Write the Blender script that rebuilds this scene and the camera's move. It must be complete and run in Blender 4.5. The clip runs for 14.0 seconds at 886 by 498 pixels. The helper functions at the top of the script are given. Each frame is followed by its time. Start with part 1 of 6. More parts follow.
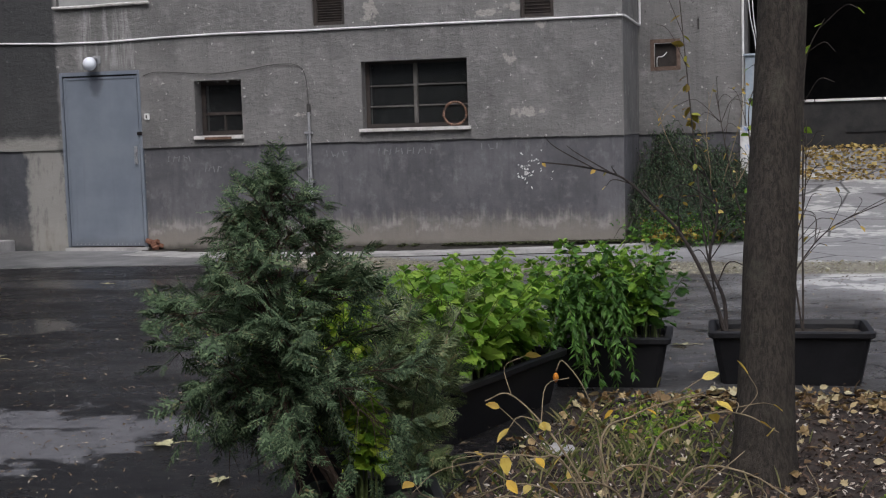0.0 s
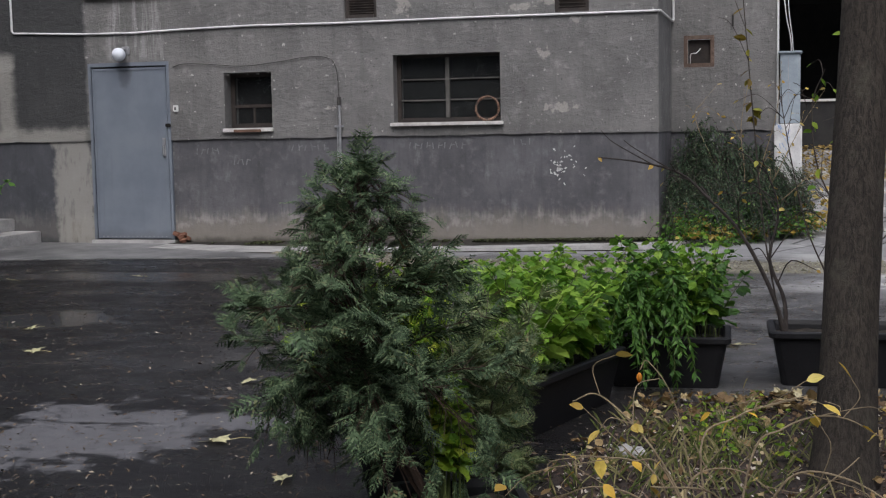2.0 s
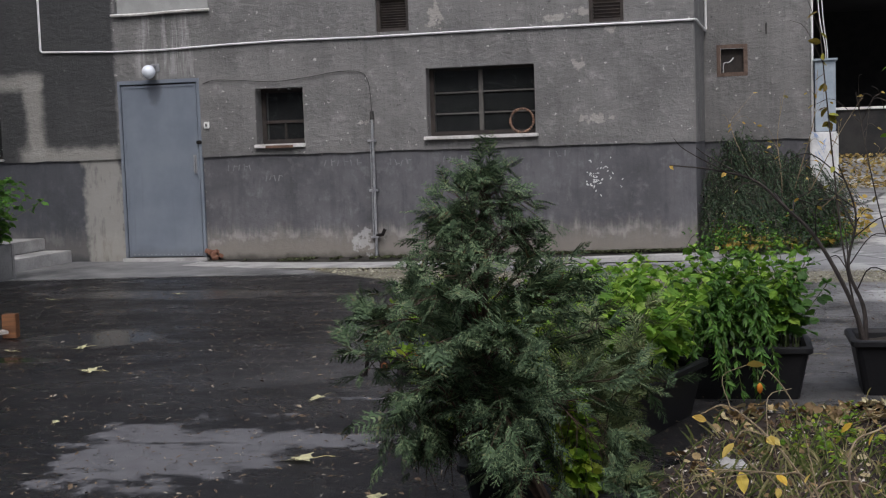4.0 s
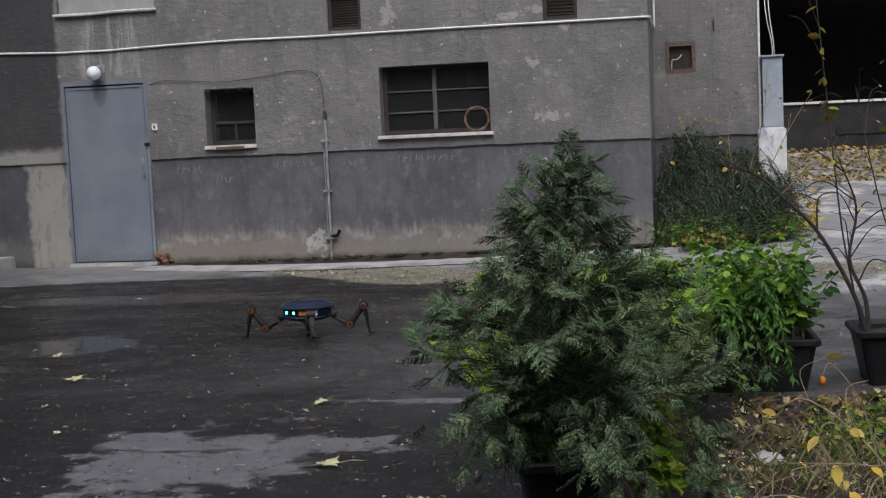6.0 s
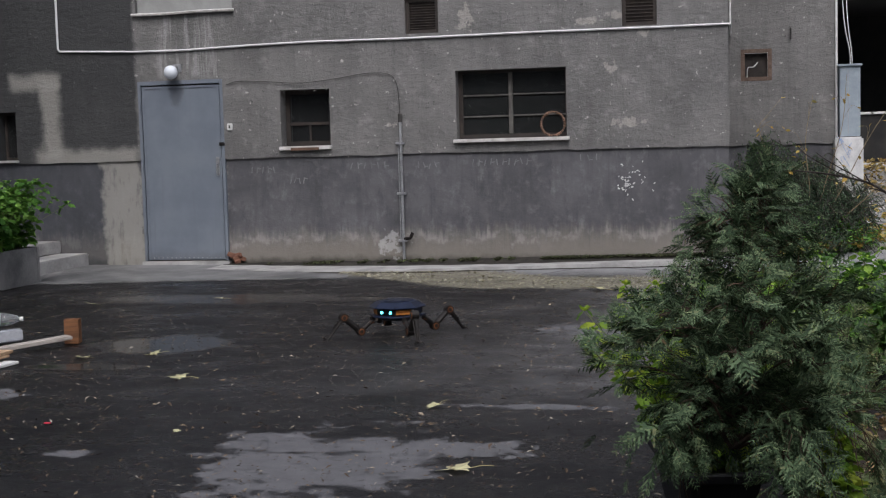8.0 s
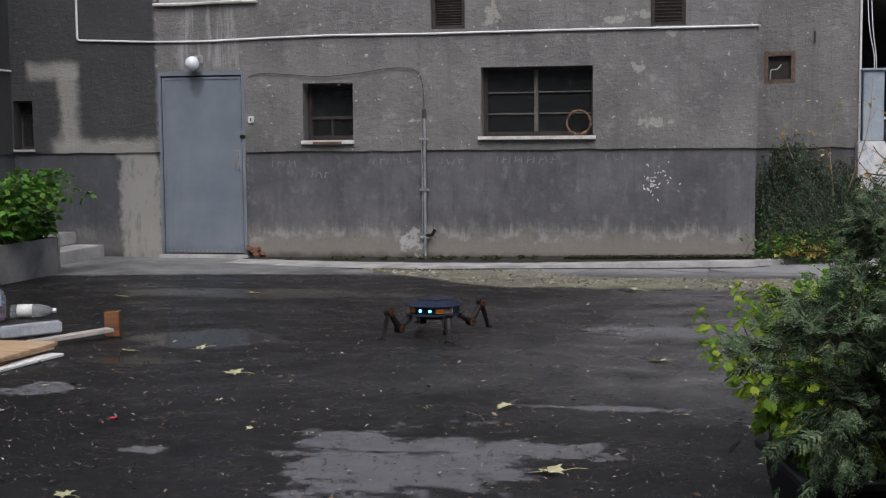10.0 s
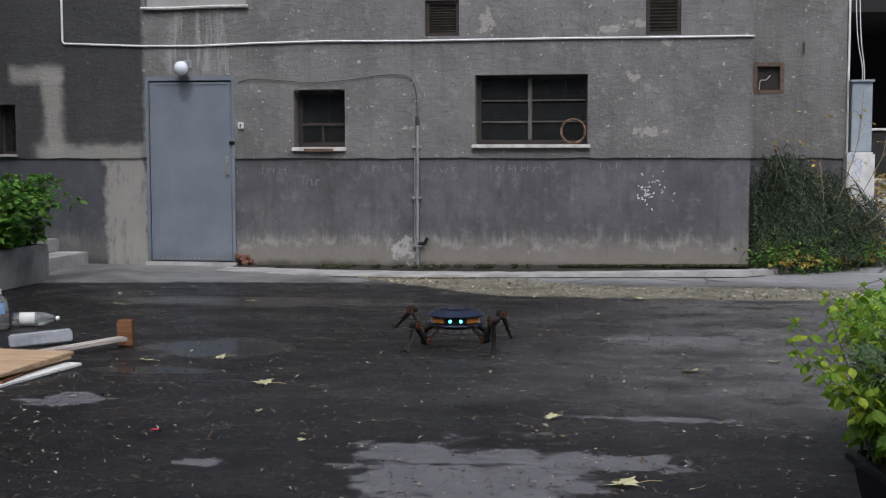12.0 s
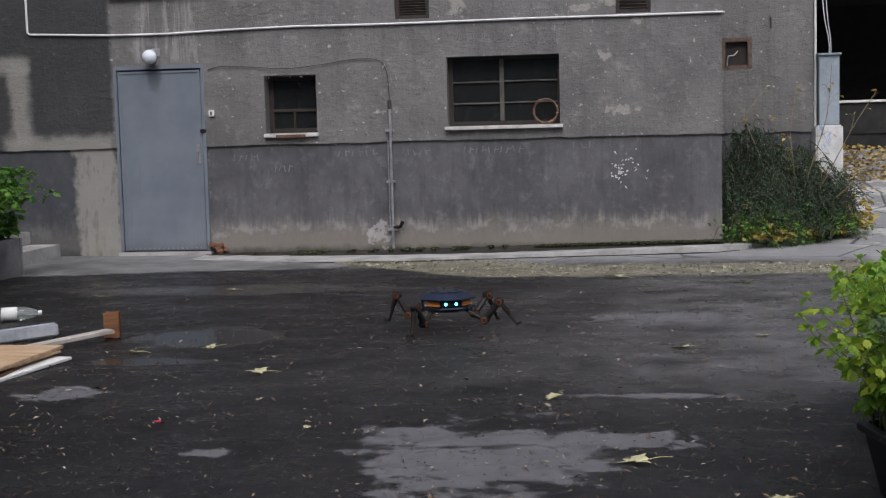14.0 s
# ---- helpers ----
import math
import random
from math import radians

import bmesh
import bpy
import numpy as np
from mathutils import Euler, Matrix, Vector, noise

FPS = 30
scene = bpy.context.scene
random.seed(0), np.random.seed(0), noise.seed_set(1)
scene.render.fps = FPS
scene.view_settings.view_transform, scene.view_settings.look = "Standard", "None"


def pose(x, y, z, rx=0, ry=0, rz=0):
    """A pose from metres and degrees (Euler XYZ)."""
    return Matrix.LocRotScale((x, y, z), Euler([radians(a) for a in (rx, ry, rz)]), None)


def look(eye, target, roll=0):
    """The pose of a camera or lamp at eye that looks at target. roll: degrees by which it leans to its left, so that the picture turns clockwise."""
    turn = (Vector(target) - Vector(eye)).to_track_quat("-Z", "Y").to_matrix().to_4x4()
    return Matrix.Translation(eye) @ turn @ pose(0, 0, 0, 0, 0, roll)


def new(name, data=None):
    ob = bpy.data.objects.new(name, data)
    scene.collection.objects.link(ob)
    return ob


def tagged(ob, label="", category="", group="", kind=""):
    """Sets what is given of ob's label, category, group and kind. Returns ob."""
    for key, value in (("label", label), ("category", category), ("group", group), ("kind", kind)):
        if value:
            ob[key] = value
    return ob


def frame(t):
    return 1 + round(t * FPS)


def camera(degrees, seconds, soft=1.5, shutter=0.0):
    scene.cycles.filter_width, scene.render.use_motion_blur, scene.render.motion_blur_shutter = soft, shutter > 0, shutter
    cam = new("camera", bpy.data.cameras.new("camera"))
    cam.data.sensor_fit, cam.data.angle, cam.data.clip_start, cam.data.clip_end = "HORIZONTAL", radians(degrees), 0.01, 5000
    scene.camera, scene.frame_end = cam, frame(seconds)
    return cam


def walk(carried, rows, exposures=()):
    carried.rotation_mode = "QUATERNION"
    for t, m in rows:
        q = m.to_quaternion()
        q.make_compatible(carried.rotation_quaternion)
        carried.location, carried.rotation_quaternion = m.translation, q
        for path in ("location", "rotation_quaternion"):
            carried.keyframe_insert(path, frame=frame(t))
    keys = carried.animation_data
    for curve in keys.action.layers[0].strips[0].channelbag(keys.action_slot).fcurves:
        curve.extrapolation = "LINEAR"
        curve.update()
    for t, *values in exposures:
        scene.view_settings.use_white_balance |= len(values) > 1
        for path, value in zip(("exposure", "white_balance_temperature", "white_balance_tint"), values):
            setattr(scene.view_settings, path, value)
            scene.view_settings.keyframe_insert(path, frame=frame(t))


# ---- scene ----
cam = camera(37.4, 14.0, 1.15)
PATH = [
    (0, (7.896, -13.768, 1.318), (7.418, -11.835, 1.133), -1.7),
    (0.5, (7.871, -13.716, 1.303), (7.398, -11.783, 1.097), -1.7),
    (1, (7.816, -13.701, 1.31), (7.284, -11.784, 1.102), -1.4),
    (1.5, (7.74, -13.71, 1.316), (7.245, -11.781, 1.125), -1.6),
    (2, (7.646, -13.7, 1.305), (7.154, -11.771, 1.115), -1.1),
    (2.5, (7.561, -13.705, 1.313), (7.093, -11.769, 1.136), -1.2),
    (3, (7.447, -13.713, 1.315), (7.031, -11.766, 1.126), -2.6),
    (3.5, (7.361, -13.691, 1.3), (6.911, -11.752, 1.112), -2.9),
    (4, (7.301, -13.665, 1.285), (6.801, -11.735, 1.119), -1.9),
    (6.5, (6.744, -13.724, 1.297), (6.386, -11.764, 1.125), -2.6),
    (7, (6.665, -13.796, 1.319), (6.272, -11.843, 1.145), -1.8),
    (7.5, (6.596, -13.779, 1.32), (6.15, -11.836, 1.153), -1.3),
    (8, (6.464, -13.757, 1.312), (6.037, -11.81, 1.148), -1.6),
    (10.5, (5.866, -13.76, 1.314), (5.478, -11.806, 1.143), -0.3),
    (11, (5.726, -13.756, 1.298), (5.389, -11.793, 1.117), -1.5),
    (11.5, (5.599, -13.743, 1.31), (5.235, -11.784, 1.134), -0.2),
    (12, (5.495, -13.748, 1.306), (5.179, -11.779, 1.15), -0.1),
    (12.5, (5.492, -13.743, 1.302), (5.172, -11.775, 1.143), -0.2),
    (13, (5.493, -13.748, 1.305), (5.176, -11.78, 1.146), -0.1),
    (13.5, (5.483, -13.747, 1.302), (5.178, -11.777, 1.144), -0.2),
    (14, (5.311, -13.777, 1.315), (5.058, -11.802, 1.131), -1.5),
]
walk(cam, [(t, look(eye, target, roll)) for t, eye, target, roll in PATH],
     [(0, 0.0, 6250, 13), (11.8, 0.0, 6250, 13), (12.3, 0.12, 5800, 9), (12.65, 0.16, 5650, 7), (12.95, 0.32, 5330, 3), (13.25, 0.24, 5400, 5), (13.5, 0.17, 5480, 7), (13.8, 0.0, 6200, 12), (14, 0.0, 6250, 13)])

# ---- world and light ----
world = bpy.data.worlds.new("overcast")
scene.world = world
world.use_nodes = True
wn = world.node_tree
sky = wn.nodes.new("ShaderNodeTexSky")
sky.sky_type, sky.sun_disc = "NISHITA", False
sky.sun_elevation, sky.sun_rotation = radians(54), radians(168)
sky.dust_density = 4.0
grey = wn.nodes.new("ShaderNodeHueSaturation")
grey.inputs["Saturation"].default_value = 0.42
wn.links.new(sky.outputs[0], grey.inputs["Color"])
wn.links.new(grey.outputs[0], wn.nodes["Background"].inputs[0])
wn.nodes["Background"].inputs[1].default_value = 0.185
sun = new("sun", bpy.data.lights.new("sun", "SUN"))
sun.data.energy, sun.data.angle, sun.data.color = 1.0, radians(40), (1.0, 0.97, 0.93)
sun.matrix_basis = look((3, -14, 20), (0, 0, 0))


# ---- node helpers ----
class Nodes:
    """A small writer of node materials."""

    def __init__(self, name):
        self.mat = bpy.data.materials.new(name)
        self.mat.use_nodes = True
        self.nt = self.mat.node_tree
        self.bsdf = self.nt.nodes["Principled BSDF"]
        self.out = self.nt.nodes["Material Output"]

    def put(self, socket, v):
        if isinstance(v, bpy.types.NodeSocket):
            self.nt.links.new(v, socket)
        elif isinstance(v, (tuple, list)) and len(v) == 3 and socket.type == "RGBA":
            socket.default_value = (*v, 1)
        else:
            socket.default_value = v

    def coords(self):
        return self.nt.nodes.new("ShaderNodeTexCoord").outputs["Object"]

    def math(self, op, a, b=0.0, clamp=False):
        n = self.nt.nodes.new("ShaderNodeMath")
        n.operation, n.use_clamp = op, clamp
        self.put(n.inputs[0], a)
        self.put(n.inputs[1], b)
        return n.outputs[0]

    def noise(self, vec, scale, detail=4.0, rough=0.6, dist=0.0):
        n = self.nt.nodes.new("ShaderNodeTexNoise")
        self.put(n.inputs["Vector"], vec)
        n.inputs["Scale"].default_value, n.inputs["Detail"].default_value = scale, detail
        n.inputs["Roughness"].default_value, n.inputs["Distortion"].default_value = rough, dist
        return n.outputs["Fac"]

    def voronoi(self, vec, scale, feature="F1"):
        n = self.nt.nodes.new("ShaderNodeTexVoronoi")
        n.feature = feature
        self.put(n.inputs["Vector"], vec)
        n.inputs["Scale"].default_value = scale
        return n.outputs["Distance"]

    def scaled(self, vec, x, y, z):
        n = self.nt.nodes.new("ShaderNodeMapping")
        self.put(n.inputs["Vector"], vec)
        n.inputs["Scale"].default_value = (x, y, z)
        return n.outputs[0]

    def step(self, v, a, b):
        n = self.nt.nodes.new("ShaderNodeMapRange")
        n.interpolation_type = "SMOOTHSTEP"
        self.put(n.inputs["Value"], v)
        n.inputs["From Min"].default_value, n.inputs["From Max"].default_value = a, b
        return n.outputs["Result"]

    def mix(self, f, a, b):
        n = self.nt.nodes.new("ShaderNodeMix")
        n.data_type = "RGBA"
        self.put(n.inputs[0], f)
        self.put(n.inputs[6], a)
        self.put(n.inputs[7], b)
        return n.outputs[2]

    def split(self, vec):
        n = self.nt.nodes.new("ShaderNodeSeparateXYZ")
        self.put(n.inputs[0], vec)
        return n.outputs

    def bump(self, height, strength, dist=0.01):
        n = self.nt.nodes.new("ShaderNodeBump")
        n.inputs["Strength"].default_value, n.inputs["Distance"].default_value = strength, dist
        self.put(n.inputs["Height"], height)
        self.put(self.bsdf.inputs["Normal"], n.outputs[0])

    def island(self):
        return self.nt.nodes.new("ShaderNodeNewGeometry").outputs["Random Per Island"]

    def rand(self):
        return self.nt.nodes.new("ShaderNodeObjectInfo").outputs["Random"]

    def ramp(self, f, stops):
        n = self.nt.nodes.new("ShaderNodeValToRGB")
        self.put(n.inputs[0], f)
        while len(n.color_ramp.elements) < len(stops):
            n.color_ramp.elements.new(0.5)
        for e, (p, c) in zip(n.color_ramp.elements, stops):
            e.position, e.color = p, (*c, 1)
        return n.outputs[0]

    def box(self, axes, u0, u1, v0, v1, soft, wob=0.0):
        """A soft-edged rectangle over two coordinates, 1 inside, with a wandering edge."""
        (u, v) = axes
        if wob:
            u = self.math("ADD", u, self.wander(wob, 3.1))
            v = self.math("ADD", v, self.wander(wob, 2.3))
        a = self.math("MULTIPLY", self.step(u, u0 - soft, u0 + soft), self.step(u, u1 + soft, u1 - soft))
        b = self.math("MULTIPLY", self.step(v, v0 - soft, v0 + soft), self.step(v, v1 + soft, v1 - soft))
        return self.math("MULTIPLY", a, b)

    def wander(self, size, scale):
        return self.math("MULTIPLY", self.math("SUBTRACT", self.noise(self.coords(), scale, 5), 0.5), 2 * size)

    def spot(self, axes, x, y, rx, ry, wob=0.35, scale=3.0):
        """A blotch with an uneven edge: 1 inside."""
        dx = self.math("MULTIPLY", self.math("SUBTRACT", axes[0], x), 1 / rx)
        dy = self.math("MULTIPLY", self.math("SUBTRACT", axes[1], y), 1 / ry)
        d = self.math("SQRT", self.math("ADD", self.math("MULTIPLY", dx, dx), self.math("MULTIPLY", dy, dy)))
        d = self.math("ADD", d, self.wander(wob, scale))
        return self.step(d, 1.15, 0.65)

    def done(self, color, rough=0.8, metal=0.0, spec=0.5):
        self.put(self.bsdf.inputs["Base Color"], color)
        self.put(self.bsdf.inputs["Roughness"], rough)
        self.put(self.bsdf.inputs["Metallic"], metal)
        self.bsdf.inputs["Specular IOR Level"].default_value = spec
        return self.mat


def plain(name, c1, c2, rough=0.7, scale=6.0, grain=60.0, bump=0.25, metal=0.0, spec=0.4, tall=1.0, vary=0.0):
    """A surface with broad blotches, grain and fine relief."""
    g = Nodes(name)
    p = g.scaled(g.coords(), 1, 1, tall)
    broad, fine = g.noise(p, scale, 5, 0.65), g.noise(p, grain, 3)
    f = g.math("ADD", g.math("MULTIPLY", broad, 0.75), g.math("MULTIPLY", fine, 0.25))
    if vary:
        f = g.math("ADD", f, g.math("MULTIPLY", g.math("SUBTRACT", g.rand(), 0.5), vary))
    color = g.mix(g.step(f, 0.33, 0.67), c1, c2)
    g.bump(fine, bump, 0.004)
    return g.done(color, g.math("ADD", g.math("MULTIPLY", broad, 0.2), rough - 0.1), metal, spec)


def leaf_mat(name, stops, rough=0.5, through_light=0.3):
    """Leaves: each its own shade, with some light let through."""
    g = Nodes(name)
    color = g.ramp(g.island(), stops)
    vein = g.noise(g.coords(), 45, 3)
    color = g.mix(g.math("MULTIPLY", g.step(vein, 0.5, 0.75), 0.35), color, tuple(0.55 * v for v in stops[0][1]))
    g.bump(vein, 0.25, 0.003)
    g.done(color, rough, 0, 0.35)
    t = g.nt.nodes.new("ShaderNodeBsdfTranslucent")
    g.put(t.inputs[0], color)
    m = g.nt.nodes.new("ShaderNodeMixShader")
    m.inputs[0].default_value = through_light
    g.nt.links.new(g.bsdf.outputs[0], m.inputs[1])
    g.nt.links.new(t.outputs[0], m.inputs[2])
    g.nt.links.new(m.outputs[0], g.out.inputs[0])
    return g.mat


# ---- materials ----
def facade_mat(name, base, dark, plinth):
    """Old grey render: rough grain, chipped flecks, runs, repairs and damp."""
    g = Nodes(name)
    p = g.coords()
    x, y, z = g.split(p)
    xz = (x, z)
    broad = g.noise(p, 1.3, 6, 0.65)
    cloud = g.noise(p, 5.5, 6, 0.7)
    grain = g.noise(p, 34 if not plinth else 38, 6, 0.75)
    color = g.mix(g.step(broad, 0.3, 0.72), dark, base)
    color = g.mix(g.math("MULTIPLY", g.step(cloud, 0.5, 0.74), 0.6), color, tuple(1.5 * v for v in base))
    runs = g.noise(g.scaled(p, 9, 9, 0.55), 1.0, 5, 0.7)
    color = g.mix(g.math("MULTIPLY", g.step(runs, 0.48, 0.7), 0.3), color, tuple(0.45 * v for v in base))
    if plinth:
        smear = g.noise(g.scaled(p, 7, 7, 3), 1.0, 7, 0.75)
        color = g.mix(g.math("MULTIPLY", g.step(smear, 0.5, 0.7), 0.5), color, (0.06, 0.06, 0.066))
        bloom = g.noise(g.scaled(p, 5, 5, 2.2), 1.0, 7, 0.72)
        color = g.mix(g.math("MULTIPLY", g.step(bloom, 0.55, 0.78), 0.35), color, (0.34, 0.34, 0.345))
        edge = g.math("ADD", z, g.math("ADD", g.wander(0.12, 3.0), g.math("MULTIPLY", g.math("SUBTRACT", g.noise(g.scaled(p, 22, 22, 1.5), 1.0, 5, 0.7), 0.5), 0.3)))
        damp = g.step(edge, 0.46, 0.12)
        color = g.mix(g.math("MULTIPLY", damp, 0.68), color, (0.275, 0.25, 0.212))
        rim = g.math("MULTIPLY", g.step(edge, 0.2, 0.27), g.step(edge, 0.4, 0.29))
        rim = g.math("MULTIPLY", rim, g.step(g.noise(p, 6, 5), 0.42, 0.62))
        color = g.mix(g.math("MULTIPLY", rim, 0.4), color, (0.45, 0.43, 0.4))
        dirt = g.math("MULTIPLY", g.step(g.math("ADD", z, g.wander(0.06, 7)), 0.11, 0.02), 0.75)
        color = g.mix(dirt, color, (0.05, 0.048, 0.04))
        # darker, bluish plinth left of the pale patch
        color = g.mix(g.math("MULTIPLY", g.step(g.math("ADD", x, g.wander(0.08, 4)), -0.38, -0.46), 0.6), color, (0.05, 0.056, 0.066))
        patch = g.box(xz, -0.5, -0.02, -0.1, 1.3, 0.04, 0.2)
        patch = g.math("MULTIPLY", patch, g.math("SUBTRACT", 1.0, g.math("MULTIPLY", g.step(g.noise(g.scaled(p, 9, 9, 2.5), 1.0, 5, 0.7), 0.5, 0.7), 0.6)))
        color = g.mix(g.math("MULTIPLY", patch, 0.75), color, (0.33, 0.32, 0.295))
        white = g.math("MULTIPLY", g.spot(xz, 2.88, 0.22, 0.11, 0.11, 3.0, 14), 0.4)
        color = g.mix(white, color, (0.6, 0.6, 0.6))
    else:
        chips = g.step(g.noise(p, 17, 4, 0.6), 0.665, 0.69)
        color = g.mix(g.math("MULTIPLY", chips, 0.75), color, (0.5, 0.49, 0.46))
        pits = g.step(g.noise(p, 24, 5, 0.7), 0.62, 0.68)
        color = g.mix(g.math("MULTIPLY", pits, 0.6), color, (0.06, 0.06, 0.06))
        # darker repainted bay beside the door, with a pale repair round the small window
        bay = g.box(xz, -9, -0.03, 1.0, 9, 0.03, 0.07)
        # bay tone is deepened to carry the projecting wing's shade as well
        color = g.mix(g.math("MULTIPLY", bay, 0.85), color, (0.039, 0.041, 0.043))
        for u0, u1, v0, v1 in ((-1.6, -0.99, 2.02, 2.2), (-1.2, -0.98, 1.2, 2.1), (-1.3, -0.03, 1.1, 1.33)):
            band = g.box(xz, u0, u1, v0, v1, 0.06, 0.12)
            color = g.mix(g.math("MULTIPLY", band, 0.75), color, (0.33, 0.32, 0.295))
        lime = g.noise(g.scaled(p, 12, 12, 0.8), 1.0, 4, 0.7)
        under = g.math("MULTIPLY", g.box(xz, 0.25, 0.98, 2.1, 2.8, 0.06, 0.05), g.step(lime, 0.48, 0.62))
        color = g.mix(g.math("MULTIPLY", under, 0.42), color, (0.46, 0.46, 0.45))
        for cx, cz, rx, rz in ((5.3, 2.02, 0.08, 0.07), (5.05, 2.52, 0.16, 0.05), (5.46, 1.46, 0.22, 0.05), (2.9, 1.5, 0.1, 0.03), (5.35, 2.56, 0.1, 0.05), (3.75, 2.6, 0.09, 0.16), (5.62, 2.37, 0.06, 0.05)):
            color = g.mix(g.math("MULTIPLY", g.spot(xz, cx, cz, 0.8 * rx, 0.8 * rz, 2.2, 15), 0.6), color, (0.42, 0.4, 0.36))
    lumps = g.noise(g.scaled(p, 0.7, 1, 1.9), 11, 5, 0.62)
    h = g.math("ADD", g.math("MULTIPLY", grain, 0.45), g.math("ADD", g.math("MULTIPLY", lumps, 0.5 if not plinth else 0.3), g.math("MULTIPLY", cloud, 0.9)))
    g.bump(h, 0.62 if not plinth else 0.4, 0.032 if not plinth else 0.016)
    return g.done(color, 0.92, 0, 0.2)


def ground_mat():
    """Wet asphalt with drying patches, puddles, a paler drive and a littered strip."""
    g = Nodes("wet_asphalt")
    p = g.coords()
    x, y, z = g.split(p)
    xy = (x, y)
    stone = g.voronoi(p, 170)
    grain = g.noise(p, 120, 3, 0.7)
    broad = g.noise(p, 0.9, 6, 0.65)
    mid = g.noise(p, 4.5, 6, 0.7)
    color = g.mix(g.step(broad, 0.3, 0.7), (0.0065, 0.0062, 0.0069), (0.0155, 0.0148, 0.0158))
    color = g.mix(g.math("MULTIPLY", g.step(grain, 0.55, 0.75), 0.5), color, (0.05, 0.048, 0.048))
    rough = g.math("ADD", 0.1, g.math("ADD", g.math("MULTIPLY", mid, 0.24), g.math("MULTIPLY", g.step(g.noise(g.scaled(p, 0.8, 1.1, 1), 2.1, 6, 0.7), 0.35, 0.65), 0.24)))
    dry = g.spot(xy, 4.76, -8.66, 0.54, 0.66, 1.3, 2.9)
    for a in ((5.35, -8.35, 0.32, 0.16), (5.5, -7.45, 0.42, 0.07), (5.72, -4.84, 0.55, 0.26), (2.5, -7.42, 0.2, 0.2), (3.64, -8.6, 0.1, 0.08), (3.3, -9.5, 0.14, 0.1)):
        dry = g.math("MAXIMUM", dry, g.spot(xy, *a, 1.5, 7.0))
    dry = g.math("MULTIPLY", dry, g.math("SUBTRACT", 1.0, g.math("MULTIPLY", g.step(g.noise(g.scaled(p, 0.8, 1.5, 1), 3.4, 5, 0.7), 0.48, 0.66), 0.68)))
    dry = g.math("MULTIPLY", dry, g.math("SUBTRACT", 1.0, g.math("MULTIPLY", g.step(g.noise(p, 11, 4, 0.65), 0.56, 0.63), 0.6)))
    dry = g.math("MULTIPLY", dry, g.step(g.noise(p, 60, 4, 0.75), 0.05, 0.45))
    dry = g.step(dry, 0.04, 0.8)
    # paler, broken asphalt towards the planting bed
    pale_side = g.step(g.math("ADD", g.math("ADD", x, g.math("MULTIPLY", y, -0.12)), g.wander(0.9, 0.9)), 4.4, 7.2)
    pale_side = g.math("MULTIPLY", pale_side, g.step(g.noise(g.scaled(p, 0.9, 1.2, 1), 2.2, 6, 0.72), 0.25, 0.7))
    pale_side = g.math("MULTIPLY", pale_side, g.step(g.math("ADD", y, g.wander(0.7, 1.3)), -8.2, -6.6))
    color = g.mix(pale_side, color, (0.14, 0.137, 0.139))
    color = g.mix(g.math("MULTIPLY", dry, 0.95), color, g.mix(mid, (0.075, 0.074, 0.079), (0.18, 0.179, 0.187)))
    # paler, drier drive towards the yard behind
    lane = g.step(g.math("ADD", y, g.math("ADD", g.math("MULTIPLY", x, 0.0), g.wander(0.5, 1.2))), -1.7, -0.7)
    east = g.math("MULTIPLY", g.step(g.math("ADD", x, g.wander(0.5, 1.5)), 7.4, 8.6), g.step(g.math("ADD", y, g.wander(0.5, 1.7)), -4.6, -3.2))
    lane = g.math("MAXIMUM", lane, east)
    color = g.mix(g.math("MULTIPLY", lane, 0.8), color, g.mix(mid, (0.19, 0.191, 0.197), (0.4, 0.4, 0.402)))
    worn = g.math("MULTIPLY", g.step(g.noise(p, 1.1, 5, 0.7), 0.52, 0.58), east)
    color = g.mix(g.math("MULTIPLY", worn, 0.7), color, (0.6, 0.6, 0.58))
    crack = g.step(g.voronoi(g.scaled(p, 1, 1, 1), 0.8, "DISTANCE_TO_EDGE"), 0.018, 0.004)
    color = g.mix(g.math("MULTIPLY", g.math("MULTIPLY", crack, lane), 0.8), color, (0.03, 0.03, 0.03))
    # crumbled gravel wedge that widens along the kerb
    low = g.math("MAXIMUM", -2.42, g.math("SUBTRACT", 0.97, g.math("MULTIPLY", x, 0.81)))
    top = g.math("MAXIMUM", -1.48, g.math("MINIMUM", -0.9, g.math("SUBTRACT", 2.17, g.math("MULTIPLY", x, 0.75))))
    yy = g.math("ADD", y, g.wander(0.16, 2.2))
    strip = g.math("MULTIPLY", g.step(g.math("SUBTRACT", yy, low), -0.08, 0.1), g.step(g.math("SUBTRACT", yy, top), 0.08, -0.08))
    strip = g.math("MULTIPLY", strip, g.step(x, 2.6, 2.8))
    color = g.mix(g.math("MULTIPLY", strip, 0.85), color, g.mix(g.step(g.math("ADD", g.math("MULTIPLY", g.noise(p, 30, 5, 0.8), 0.7), g.math("MULTIPLY", g.noise(p, 3.5, 4), 0.3)), 0.36, 0.66), (0.07, 0.064, 0.048), (0.34, 0.32, 0.25)))
    # standing water
    pool = g.spot(xy, 2.75, -5.65, 0.52, 0.42, 0.8, 2.6)
    pool = g.math("MAXIMUM", pool, g.spot(xy, 2.6, -6.5, 0.4, 0.12, 0.4, 3))
    pool = g.math("MAXIMUM", pool, g.math("MULTIPLY", g.spot(xy, 2.2, -3.1, 1.5, 0.35, 0.6, 2), 0.6))
    # small darker patch of asphalt
    dark_spot = g.spot(xy, 4.66, -7.33, 0.16, 0.09, 0.4, 5)
